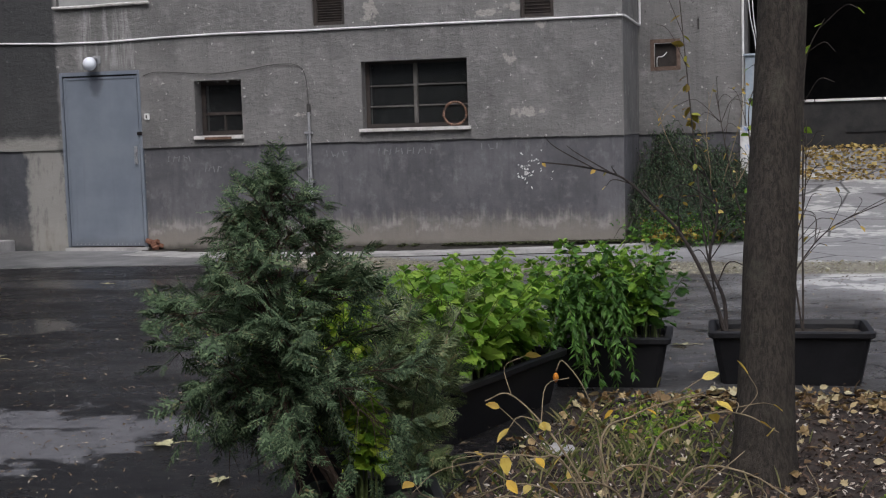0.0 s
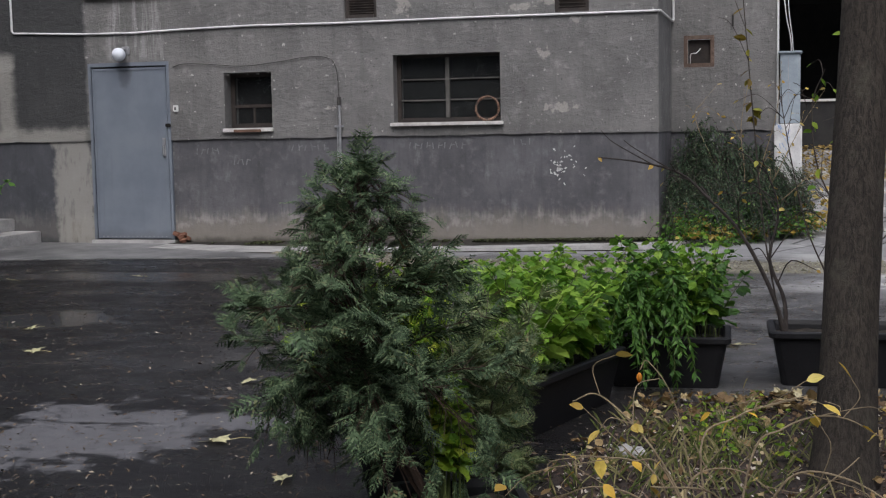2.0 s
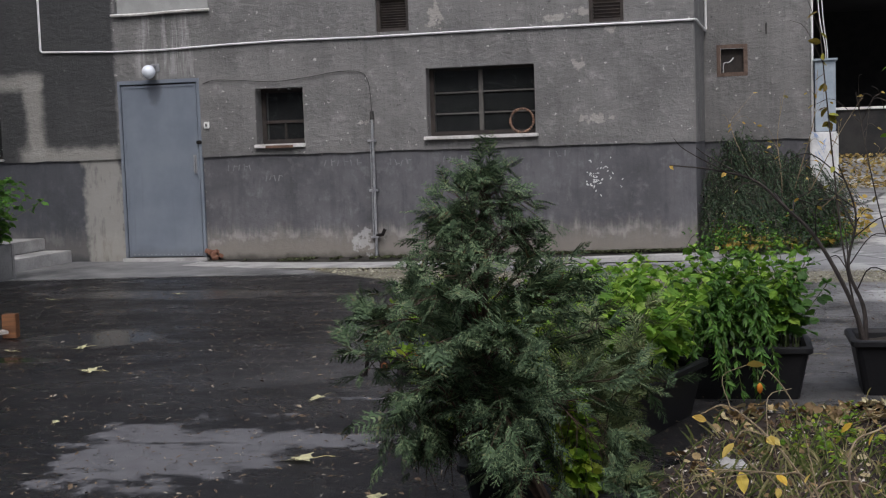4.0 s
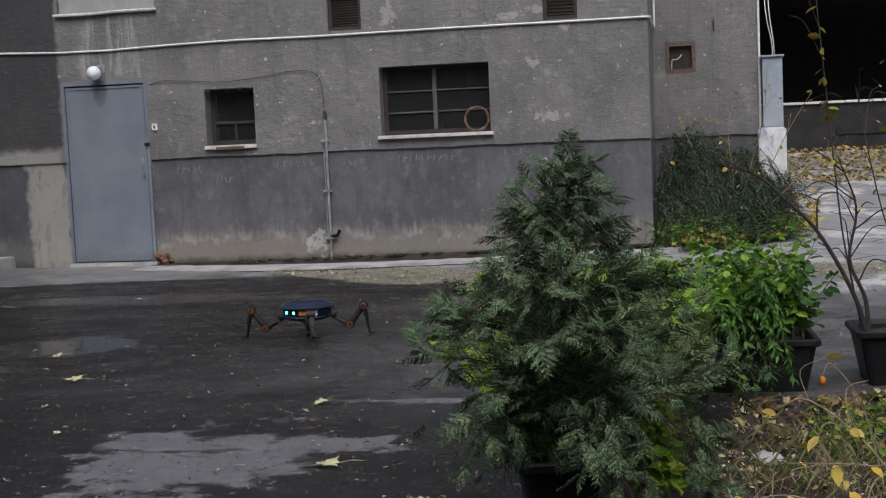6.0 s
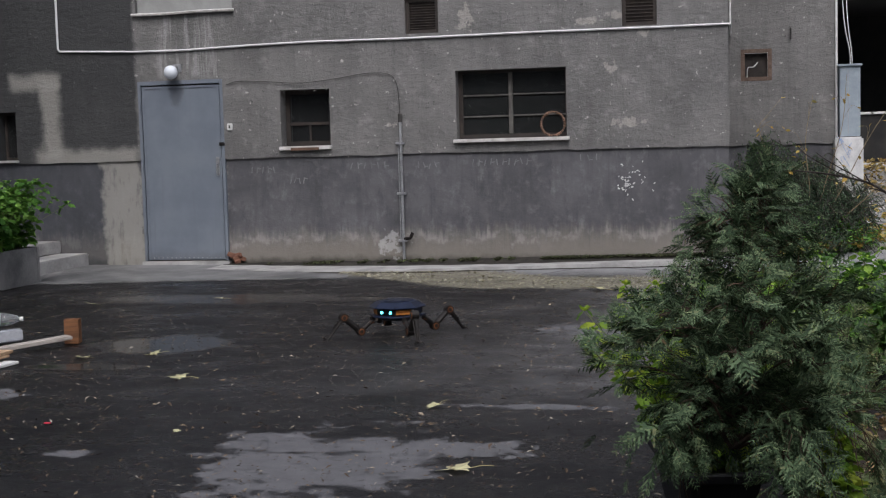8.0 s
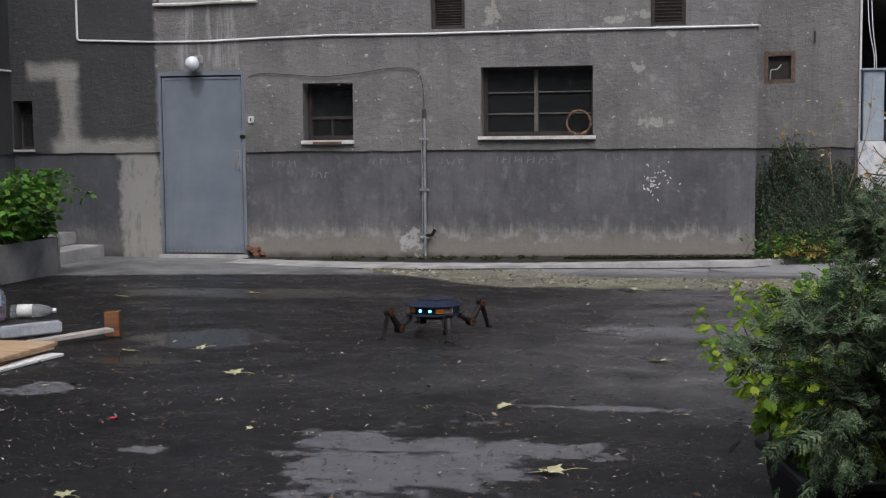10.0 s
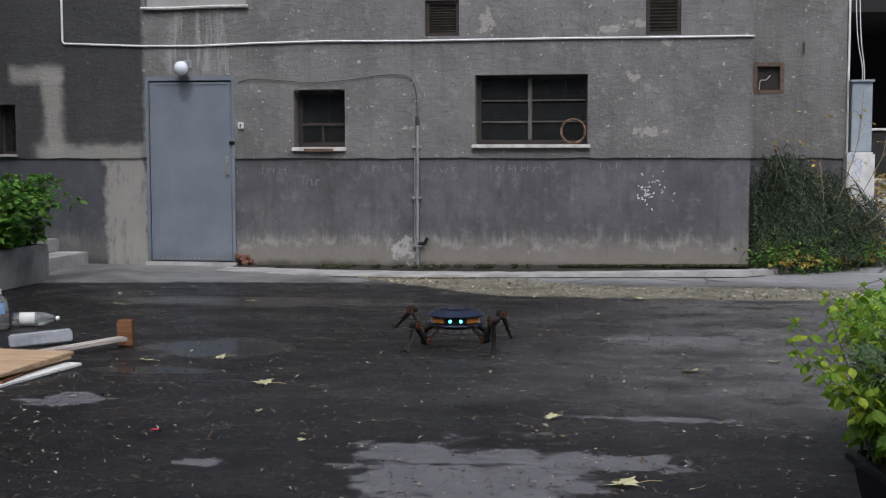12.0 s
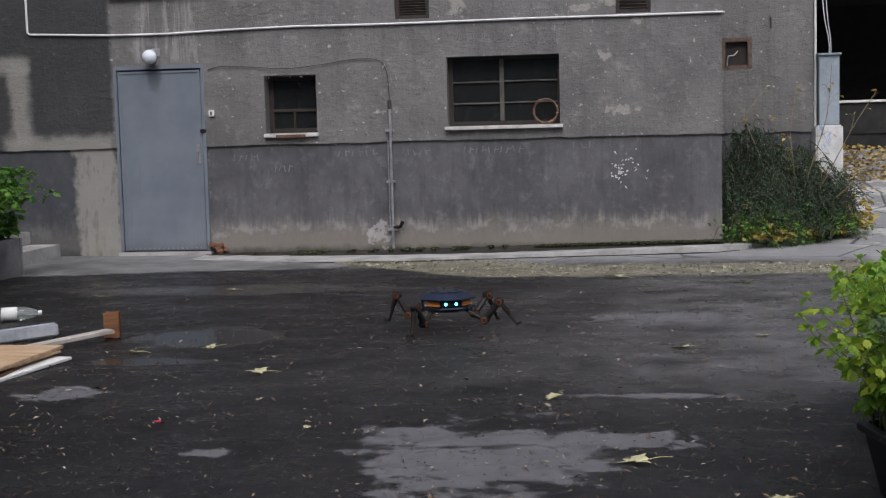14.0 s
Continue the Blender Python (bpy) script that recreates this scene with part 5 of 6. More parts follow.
def build_tree():
    t = thing("tree", "slender tree trunk with ridged grey-brown bark in the mulch bed", "tree")
    q = random.Random(4)
    line = smooth_line([(7.878, -9.0, -0.1), (7.896, -8.95, 0.35), (7.917, -8.86, 0.9), (7.962, -8.72, 1.7), (8.01, -8.6, 2.8), (8.03, -8.5, 4.2)], 10)
    r = Raw()
    sides = 40
    for i, p in enumerate(line):
        z = p.z
        rad = 0.0995 - 0.006 * z + 0.034 * math.exp(-max(z, 0) * 6)
        for k in range(sides):
            a = 2 * math.pi * k / sides
            w = rad * (1 + 0.035 * noise.noise((math.cos(a) * 5, math.sin(a) * 5, z * 3)) + 0.025 * noise.noise((math.cos(a) * 12, math.sin(a) * 12, z * 4)) + 0.02 * noise.noise((math.cos(a) * 24, math.sin(a) * 24, z * 9)))
            r.v.append((p.x + w * math.cos(a), p.y + w * math.sin(a), z))
    r.f = [(i * sides + k, i * sides + (k + 1) % sides, (i + 1) * sides + (k + 1) % sides, (i + 1) * sides + k) for i in range(len(line) - 1) for k in range(sides)]
    part("trunk", r, M_BARK, t, smooth=True)
    for a, z in ((0.6, 2.7), (2.6, 3.1), (4.4, 3.5)):
        d = Vector((math.cos(a), math.sin(a), 0))
        p = Vector((8.01, -8.6, z))
        part("limb", piped(smooth_line([p, p + d * 0.5 + Vector((0, 0, 0.5)), p + d * 0.9 + Vector((0, 0, 1.3))]), [0.035 * (1 - 0.8 * i / 13) for i in range(13)], 8), M_BARK, t)


def build_shrubs():
    b = (7.7, -7.03, 0.22)
    twiggy("bare_shrub", "bare dark arching shrub growing from a trough", b,
           [[(7.62, -7.0, 0.46), (7.47, -6.96, 0.74), (7.32, -6.95, 0.9), (7.18, -6.95, 1.03), (6.98, -6.95, 1.09), (6.76, -6.95, 1.12)],
            [(7.69, -7.0, 0.4), (7.62, -6.98, 0.6), (7.66, -6.95, 0.85), (7.58, -6.95, 1.1)]], 0.0115, plain("dark_twig", (0.018, 0.014, 0.013), (0.04, 0.032, 0.028), 0.8, 15), L_YELLOW, 4, 5, 9, 0.035)
    b = (7.95, -7.03, 0.22)
    twiggy("bare_shrub", "bare thin shrub with a few yellowing leaves", b,
           [[(7.92, -7.0, 0.45), (7.8, -7.0, 0.75), (7.72, -7.0, 1.1), (7.66, -7.0, 1.45)],
            [(7.97, -7.0, 0.5), (8.08, -7.0, 0.85), (8.1, -7.0, 1.3)],
            [(8.02, -7.03, 0.5), (8.2, -7.0, 0.75), (8.5, -7.0, 0.9)]], 0.0045, M_TWIG, L_YELLOW, 3, 6, 9, 0.04)
    twiggy("tall_sapling", "thin sapling with olive and yellow autumn leaves", (7.68, -6.98, 0.22),
           [[(7.64, -6.95, 0.45), (7.59, -6.95, 0.75), (7.545, -6.95, 1.22), (7.52, -6.95, 1.5), (7.49, -6.95, 1.85), (7.46, -6.95, 2.2)]], 0.0045, M_TWIG, L_OLIVE, 24, 5, 3, 0.058)
    twiggy("tall_sapling", "upright sapling with a few bright yellow-green leaves", (8.08, -6.98, 0.22),
           [[(8.08, -6.95, 0.75), (8.085, -6.95, 1.2), (8.1, -6.95, 1.6), (8.19, -6.95, 1.8)], [(8.0, -6.97, 0.7), (7.85, -6.95, 1.05), (7.82, -6.95, 1.36), (7.88, -6.95, 1.54)]], 0.0045, M_TWIG, L_LIME, 6, 4, 6, 0.055)
    # arching dry stems in the bed
    base = (7.45, -10.0, 0.02)
    twiggy("dry_plant", "dry arching stems with curled yellow leaves", base,
           [[(7.4, -10.1, 0.25), (7.3, -10.1, 0.42), (7.16, -10.0, 0.52), (7.08, -10.0, 0.5)], [(7.6, -10.1, 0.2), (7.7, -10.1, 0.34), (7.85, -10.1, 0.33), (8.0, -10.15, 0.25)],
            [(7.35, -10.2, 0.18), (7.2, -10.2, 0.27), (7.05, -10.2, 0.22)], [(7.55, -10.3, 0.2), (7.5, -10.4, 0.36), (7.35, -10.5, 0.4)]], 0.0035, M_DRY, L_YELLOW, 2, 8, 3, 0.05)
    twiggy("dry_plant", "dry bramble stems over the mulch", (7.55, -10.35, 0.02),
           [[(7.75, -10.4, 0.2), (8.0, -10.4, 0.32), (8.25, -10.4, 0.36)], [(7.5, -10.45, 0.15), (7.4, -10.5, 0.22), (7.25, -10.5, 0.15)], [(7.6, -10.5, 0.28), (7.75, -10.6, 0.42)]], 0.0035, M_DRY, L_YELLOW, 1, 18, 3, 0.045)
    twiggy("dry_plant", "pale dead stems lying in the bed", (7.35, -9.6, 0.02),
           [[(7.2, -9.6, 0.12), (7.05, -9.6, 0.13), (6.9, -9.6, 0.04)], [(7.4, -9.5, 0.16), (7.55, -9.5, 0.18), (7.7, -9.5, 0.06)], [(7.3, -9.7, 0.2), (7.2, -9.75, 0.3)]], 0.003, M_DRY, L_YELLOW, 1, 19, 3, 0.045)
    twiggy("dry_plant", "pale arching dead stems with bright yellow leaves", (7.524, -10.3, 0.02),
           [[(7.588, -10.2, 0.408), (7.667, -10.15, 0.476), (7.749, -10.1, 0.501), (7.839, -10.05, 0.487), (7.93, -10.0, 0.428)],
            [(7.46, -10.3, 0.443), (7.544, -10.2, 0.513), (7.66, -10.2, 0.56), (7.731, -10.2, 0.58)],
            [(7.373, -10.3, 0.379), (7.285, -10.3, 0.412), (7.18, -10.3, 0.418), (7.082, -10.3, 0.419)]], 0.0024, M_DRY, L_BRIGHT, 3, 23, 3, 0.05)
    for x, y, z in ((7.234, -9.62, 0.5),):
        t = thing("husk", "orange papery lantern husk on a dry stem", "seed pod", pose(x, y, z))
        r = Raw()
        r.lathe([(0.002, 0.016), (0.007, 0.011), (0.01, 0.002), (0.008, -0.008), (0.002, -0.016)], 7)
        part("husk_shell", r, L_ORANGE, t, smooth=True)
        part("stalk", piped(smooth_line([(0, 0, 0.022), (0.03, 0, 0.05), (0.12, -0.02, -0.1), (0.2, -0.1, -z)]), 0.002, 4), M_DRY, t)


def mound(name, label, seed, count, at, leaf, mat, category="shrub"):
    """A dense low shrub of small leaves on arching shoots. at(u, v, w) gives a place inside the mound and its way out."""
    q = random.Random(seed)
    t = thing(name, label, category)
    wood, mats = Raw(), []
    for i in range(count):
        p, d = at(q)
        l = q.uniform(0.15, 0.4)
        line = smooth_line([p - d * 0.1, p + d * l * 0.5 + Vector((0, 0, 0.03)), p + d * l + Vector((0, 0, -0.1))], 4)
        if i % 3 == 0:
            wood.tube(line, 0.003, 4, False)
        for k in range(14):
            c = line[q.randrange(len(line))] + Vector((q.gauss(0, 0.025), q.gauss(0, 0.025), q.gauss(0, 0.025)))
            e = d + Vector((q.uniform(-1, 1), q.uniform(-1, 1), q.uniform(-0.7, 0.7)))
            mats.append(leaf_pose(c, e, leaf * q.uniform(0.6, 1.3), q.uniform(-1, 1), 1.1, 0.3))
    part("shoot", wood, M_TWIG, t, kind="stuff")
    r = Raw()
    r.many(TINY_V, TINY_F, mats)
    part("foliage", r, mat, t, kind="stuff")
    return t


def bush_top(x, y):
    y = y - 0.7 * max(0.0, 1.15 * (x - 6.95))
    s = min(1.0, 0.22 + 0.9 * (y / 1.4)) * (1 - 0.2 * max(0, (x - 7.3) / 0.7))
    return (0.16 + 1.04 * s) * (0.85 + 0.35 * noise.noise((x * 3, y * 3, 1)))


def build_bush():
    def at(q):
        x = 6.5 + 1.45 * q.random()
        y0 = max(0.0, 1.15 * (x - 6.95))
        y = y0 + (1.65 - y0) * q.random()
        z = ground_z(x, y) + bush_top(x, y) * q.random() ** 0.4
        return Vector((x, y, z)), Vector((q.uniform(-0.3, 0.8), q.uniform(-1, 0.0), q.uniform(-0.5, 0.4))).normalized()

    b = mound("corner_shrub", "dark green shrub of arching drooping shoots against the set-back wall", 41, 1700, at, 0.021, L_IVY)
    q = random.Random(45)
    wood, mats = Raw(), []
    for i in range(520):
        x, y = q.uniform(6.5, 7.6), q.uniform(0.15, 1.6)
        top = bush_top(x, y) * q.uniform(0.75, 1.12)
        z = ground_z(x, y)
        run = q.uniform(0.25, 0.62)
        dx, dy = run * q.uniform(0.2, 1.0), -run * q.uniform(0.1, 0.7)
        if y + dy < max(0.0, 1.15 * (x + dx - 6.95)):
            dy = max(0.0, 1.15 * (x + dx - 6.95)) - y
        line = smooth_line([(x, y, z + 0.55 * top), (x + 0.3 * dx, y + 0.3 * dy, z + top), (x + 0.7 * dx, y + 0.7 * dy, z + 0.88 * top), (x + dx, y + dy, z + top * q.uniform(0.35, 0.6))], 6)
        wood.tube(line, 0.0025, 3, False)
        for k in range(2, len(line)):
            way = (line[k] - line[k - 1]).normalized()
            for _ in range(5):
                d = way + Vector((q.uniform(-0.7, 0.7), q.uniform(-0.7, 0.7), q.uniform(-0.5, 0.3)))
                mats.append(leaf_pose(line[k] - way * 0.03 * q.random(), d, q.uniform(0.022, 0.045), q.uniform(-1, 1), 0.5, 0.2))
    part("arching_shoot", wood, M_TWIG, b, kind="stuff")
    r = Raw()
    r.many(TINY_V, TINY_F, mats)
    part("foliage", r, L_IVY, b, kind="stuff")

    def low(q):
        x = 6.5 + 1.45 * q.random()
        y = 0.02 + max(0.0, 1.15 * (x - 6.95)) + q.uniform(-0.08, 0.25)
        return Vector((x, y, ground_z(x, y) + 0.04 + 0.14 * q.random())), Vector((q.uniform(-0.5, 0.8), q.uniform(-1, 0.1), q.uniform(0, 0.6))).normalized()

    mound("ground_cover", "low green ground cover at the foot of the shrub", 42, 300, low, 0.036, L_POT, "ground cover")
    q = random.Random(43)
    mats = []
    for i in range(560):
        x = 6.6 + 1.65 * q.random() ** 0.7
        inward = 0.5 * q.random() ** 1.5
        y = max(0.0, 1.15 * (x - 6.95)) - 0.1 + inward
        z = ground_z(x, y) + 0.03 + (0.1 + 0.7 * inward) * q.uniform(0.5, 1.0)
        mats.append(leaf_pose((x, y - 0.06, z), (q.uniform(-1, 1), q.uniform(-1, 1), q.uniform(-0.3, 0.5)), q.uniform(0.05, 0.1), q.uniform(-1, 1), 1.1, 0.2))
    r = Raw()
    r.many(LEAF_V, LEAF_F, mats)
    solid("yellow_leaves", r, L_YELLOW, "fallen yellow leaves caught in the shrub", "leaves", kind="stuff")
    twiggy("wild_stems", "tall bare stems rising out of the shrub", (7.3, 0.9, 0.1),
           [[(7.32, 0.9, 0.7), (7.28, 0.9, 1.2), (7.36, 0.9, 1.7)], [(7.5, 0.9, 0.8), (7.65, 0.8, 1.35), (7.7, 0.8, 1.9)], [(7.6, 0.8, 0.6), (7.9, 0.7, 1.2), (8.15, 0.7, 1.6)], [(7.1, 0.9, 0.6), (6.8, 0.8, 1.3), (6.9, 0.8, 1.5)], [(7.8, 0.8, 0.5), (8.2, 0.7, 0.9), (8.5, 0.7, 1.0)]], 0.006, M_DRY, L_YELLOW, 2, 44, 7, 0.06)


def build_bed():
    """The mulch bed before the camera, with litter, chips and weeds."""
    edge = [(6.75, -14.5), (6.78, -10.6), (6.72, -9.9), (6.78, -9.2), (6.95, -8.3), (7.05, -7.75), (7.6, -7.62), (8.4, -7.5), (12.0, -7.2), (12.0, -14.5)]
    xs = [6.6 + 0.09 * i for i in range(61)]
    ys = [-14.5 + 0.09 * j for j in range(82)]

    def within(x, y):
        c = False
        for (x0, y0), (x1, y1) in zip(edge, edge[1:] + edge[:1]):
            if (y0 > y) != (y1 > y) and x < (x1 - x0) * (y - y0) / (y1 - y0) + x0:
                c = not c
        return c

    def height(x, y):
        return 0.022 + 0.014 * noise.noise((x * 3, y * 3, 4)) + 0.008 * noise.noise((x * 11, y * 11, 2))

    r = Raw()
    ids = {}
    for j, y in enumerate(ys):
        for i, x in enumerate(xs):
            k = within(x, y)
            ids[i, j] = len(r.v)
            r.v.append((x, y, height(x, y) if k else -0.03))
    for j in range(len(ys) - 1):
        for i in range(len(xs) - 1):
            c = (ids[i, j], ids[i + 1, j], ids[i + 1, j + 1], ids[i, j + 1])
            if any(r.v[k][2] > 0 for k in c):
                r.f.append(c)
    solid("planting_bed", r, M_BED, "bark-mulched planting bed with fallen leaves", "ground", kind="structure", smooth=True)
    r = Raw()
    r.tube(smooth_line([(7.42, -7.62, 0.02), (7.8, -7.6, 0.03), (8.4, -7.5, 0.025), (9.4, -7.42, 0.03)]), 0.014, 6)
    solid("bed_edging", r, M_BLACKPL, "low black plastic edging of the mulch bed", "edging", kind="structure")
    q = random.Random(51)
    chips, leaves, blades, lobed = [], [], [], []
    for i in range(12000):
        x, y = q.uniform(6.8, 9.4), -7.6 - 3.2 * q.random()
        if not within(x, y):
            continue
        z = height(x, y) + 0.006
        chips.append(pose(x, y, z, q.uniform(-45, 45), q.uniform(-45, 45), q.uniform(0, 360)) @ Matrix.Diagonal((q.uniform(0.012, 0.04), q.uniform(0.008, 0.022), 0.02, 1)))
    r = Raw()
    r.many([(-0.5, 0, 0), (0, -0.35, 0.1), (0.5, 0, 0), (0, 0.35, 0.12)], [(0, 1, 2, 3)], chips)
    solid("bark_mulch", r, L_MULCH, "brown bark chips strewn over the bed", "mulch", kind="stuff")
    for i in range(900):
        x, y = q.uniform(6.8, 9.4), -7.55 - 2.4 * q.random() ** 2.4
        if within(x, y):
            (leaves if q.random() < 0.5 else lobed).append(leaf_pose((x, y, height(x, y) + 0.012 + 0.02 * q.random()), (q.uniform(-1, 1), q.uniform(-1, 1), q.uniform(-0.1, 0.35)), q.uniform(0.025, 0.06), q.uniform(-0.9, 0.9), 1.0, 0.0))
    for i in range(230):
        x, y = q.uniform(7.0, 9.4), -7.66 - 0.28 * q.random() ** 1.4
        if within(x, y):
            (leaves if q.random() < 0.4 else lobed).append(leaf_pose((x, y, height(x, y) + 0.012 + 0.03 * q.random()), (q.uniform(-1, 1), q.uniform(-1, 1), q.uniform(-0.1, 0.35)), q.uniform(0.04, 0.08), q.uniform(-0.8, 0.8), 1.0, 0.0))
    r = Raw()
    r.many(LEAF_V, LEAF_F, leaves)
    n = len(MAPLE)
    r.many([(x, y, 0.3 * abs(x) + 0.12 * math.sin(7 * y + 5 * x)) for x, y in MAPLE] + [(0, 0.4, -0.05)], [(i, (i + 1) % n, n) for i in range(n)], lobed)
    solid("bed_leaves", r, leaf_mat("brown_yellow_leaf", [(0.0, (0.1, 0.06, 0.03)), (0.5, (0.27, 0.18, 0.08)), (0.8, (0.42, 0.33, 0.17)), (1.0, (0.5, 0.45, 0.28))], 0.65, 0.15), "brown and yellow fallen leaves on the bed", "leaves", kind="stuff")
    for i in range(800):
        x, y = q.gauss(7.35, 0.3), q.gauss(-8.8, 0.5)
        if within(x, y):
            a = q.uniform(0, 6.28)
            blades.append(leaf_pose((x, y, 0.015), (0.6 * math.cos(a), 0.6 * math.sin(a), q.uniform(0.4, 1.5)), q.uniform(0.04, 0.12), 0, 0.1, 0.1))
    r = Raw()
    r.many(LEAF_V, LEAF_F, blades)
    solid("weed_grass", r, L_GRASS, "wispy green and straw grass in the bed", "grass", kind="stuff")
    spots = [(q.gauss(8.3, 0.12), q.gauss(-9.9, 0.12), 0.02) for _ in range(9)]
    leafy("weed", "small green weed sprouting in the mulch", "weed", spots, 0.16, 0.08, 0.05, L_NETTLE, 52, 5)
    spots = [(q.gauss(7.5, 0.18), q.gauss(-8.5, 0.2), 0.02) for _ in range(12)]
    leafy("weed", "pale green weeds among dry grass", "weed", spots, 0.16, 0.1, 0.035, L_LIME, 53, 6)
    t = thing("rubble_stone", "pale broken lump of rubble in the leaves", "stone", pose(7.1, -8.75, 0.035, 0, 0, 30))
    r = Raw()
    for i in range(5):
        r.box(-0.034, 0.034, -0.025, 0.025, -0.022, 0.022, pose(q.uniform(-0.03, 0.03), q.uniform(-0.02, 0.02), q.uniform(-0.01, 0.01), q.uniform(0, 50), q.uniform(0, 50), q.uniform(0, 90)))
    part("lump", r, M_CONC, t, bevel=0.006)


def build_litter():
    """Leaves and flecks scattered over the yard."""
    q = random.Random(61)
    flecks, strip = [], []
    for i in range(20000):
        x, y = q.uniform(0.0, 9.0), -2.4 - 7.6 * q.random() ** 0.85
        s = q.uniform(0.008, 0.022) if q.random() < 0.93 else q.uniform(0.02, 0.038)
        flecks.append(pose(x, y, 0.012, q.uniform(-30, 30), q.uniform(-30, 30), q.uniform(0, 360)) @ Matrix.Diagonal((s * q.uniform(0.22, 0.6), s * 1.15, s, 1)))
    for i in range(9000):
        x = 2.6 + 6.5 * q.random()
        low, top = max(-2.45, 0.97 - 0.81 * x), max(-1.48, min(-0.9, 2.17 - 0.75 * x))
        y = low + (top - low) * q.random() + q.gauss(0, 0.05)
        s = q.uniform(0.007, 0.02) if q.random() < 0.95 else q.uniform(0.025, 0.05)
        strip.append(pose(x, y, 0.012, q.uniform(-35, 35), q.uniform(-35, 35), q.uniform(0, 360)) @ Matrix.Diagonal((s * q.uniform(0.35, 0.8), s, s, 1)))
    r = Raw()
    r.many([(0, -0.5, 0), (0.5, 0, 0.1), (0, 0.5, 0), (-0.5, 0, 0.1)], [(0, 1, 2, 3)], flecks)
    solid("leaf_litter", r, L_LITTER, "small flecks of leaf and bark strewn over the asphalt", "litter", kind="stuff")
    r = Raw()
    r.many([(0, -0.5, 0), (0.5, 0, 0.1), (0, 0.5, 0), (-0.5, 0, 0.1)], [(0, 1, 2, 3)], strip)
    solid("strip_litter", r, leaf_mat("straw_litter", [(0.0, (0.1, 0.085, 0.05)), (0.4, (0.26, 0.24, 0.15)), (1.0, (0.52, 0.5, 0.4))], 0.7, 0.05), "pale leaf litter on the crumbled strip", "litter", kind="stuff")
    mats = []
    for i in range(3600):
        x, y = q.uniform(7.7, 13), q.uniform(5.6, 7.75)
        mats.append(leaf_pose((x, y, ground_z(x, y) + 0.02 + 0.03 * q.random()), (q.uniform(-1, 1), q.uniform(-1, 1), q.uniform(-0.1, 0.4)), q.uniform(0.04, 0.085), q.uniform(-1.0, 1.0), 1.0, 0))
    r = Raw()
    r.many(LEAF_V, LEAF_F, mats)
    solid("leaf_bank", r, leaf_mat("ochre_leaf", [(0.0, (0.16, 0.1, 0.03)), (0.5, (0.34, 0.24, 0.07)), (1.0, (0.5, 0.4, 0.15))], 0.7, 0.1), "bank of ochre fallen leaves before the shed", "leaves", kind="stuff")
    r = Raw()
    n = len(MAPLE)
    r.v = [(x, y, 0.1 * abs(x) + 0.05 * math.sin(6 * y + 4 * x)) for x, y in MAPLE] + [(0, 0.4, -0.02)]
    r.f = [(i, (i + 1) % n, n) for i in range(n)]
    r.tube([(0, 0.02, 0), (0.05, -0.3, 0.03), (0.02, -0.6, 0.0)], 0.012, 4)
    me = r.mesh("fallen_leaf", L_PALE)
    rows = [(3.439, -6.883, 0.14, 80), (5.453, -8.741, 0.15, 100), (5.765, -6.13, 0.13, 70), (5.415, -2.6, 0.17, 85), (3.981, -8.239, 0.05, 20), (2.5, -6.25, 0.12, 60), (2.9, -6.05, 0.11, 95),
            (6.25, -5.75, 0.1, 30), (6.45, -3.05, 0.1, 120), (6.6, -7.3, 0.12, 40), (7.46, -6.1, 0.13, 75), (2.2, -3.2, 0.1, 100), (1.2, -3.6, 0.11, 80), (5.05, -7.5, 0.1, 150), (6.95, -5.2, 0.1, 10), (3.7, -9.4, 0.1, 60), (5.9, -9.3, 0.11, 15)]
    for x, y, s, a in rows:
        ob = tagged(new("fallen_leaf", me), "pale curled maple leaf lying on the wet asphalt", "leaf", "fallen leaves")
        ob.matrix_basis = pose(x, y, 0.016, q.uniform(-8, 8), q.uniform(-8, 8), a) @ Matrix.Diagonal((s * q.uniform(0.7, 1.0), s, s, 1))
    solid("red_scrap", boxed(-0.016, 0.016, -0.01, 0.01, 0, 0.006), plain("red_plastic", (0.5, 0.03, 0.06), (0.62, 0.06, 0.1), 0.5), "tiny red scrap on the asphalt", "scrap", bevel=0.002, m=pose(3.24, -8.08, 0.006, 4, 3, 30))
    mats = []
    for i in range(13000):
        x = 1.5 + 4.95 * q.random() ** 0.75
        if noise.noise((x * 2.6, 0, 3)) + 0.6 * noise.noise((x * 9, 0, 5)) < 0.06 - 0.6 * max(0.0, min(1.0, (x - 4.1) / 0.8)):
            continue
        y = -0.02 - (0.34 - 0.03 * x) * q.random() ** 1.5
        z = 0.018 + 0.012 * max(0.0, x - 1.5)
        a = q.uniform(0, 6.28)
        mats.append(leaf_pose((x, y, z), (math.cos(a), math.sin(a), q.uniform(0.1, 1.0)), q.uniform(0.012, 0.042), q.uniform(-1, 1), 0.8, 0.1))
    r = Raw()
    r.many(LEAF_V, LEAF_F, mats)
    solid("wall_weeds", r, leaf_mat("moss_leaf", [(0.0, (0.025, 0.022, 0.014)), (0.6, (0.05, 0.055, 0.025)), (1.0, (0.1, 0.13, 0.05))], 0.8, 0.1), "small dark weeds and moss in the crack under the wall", "weeds", kind="stuff")


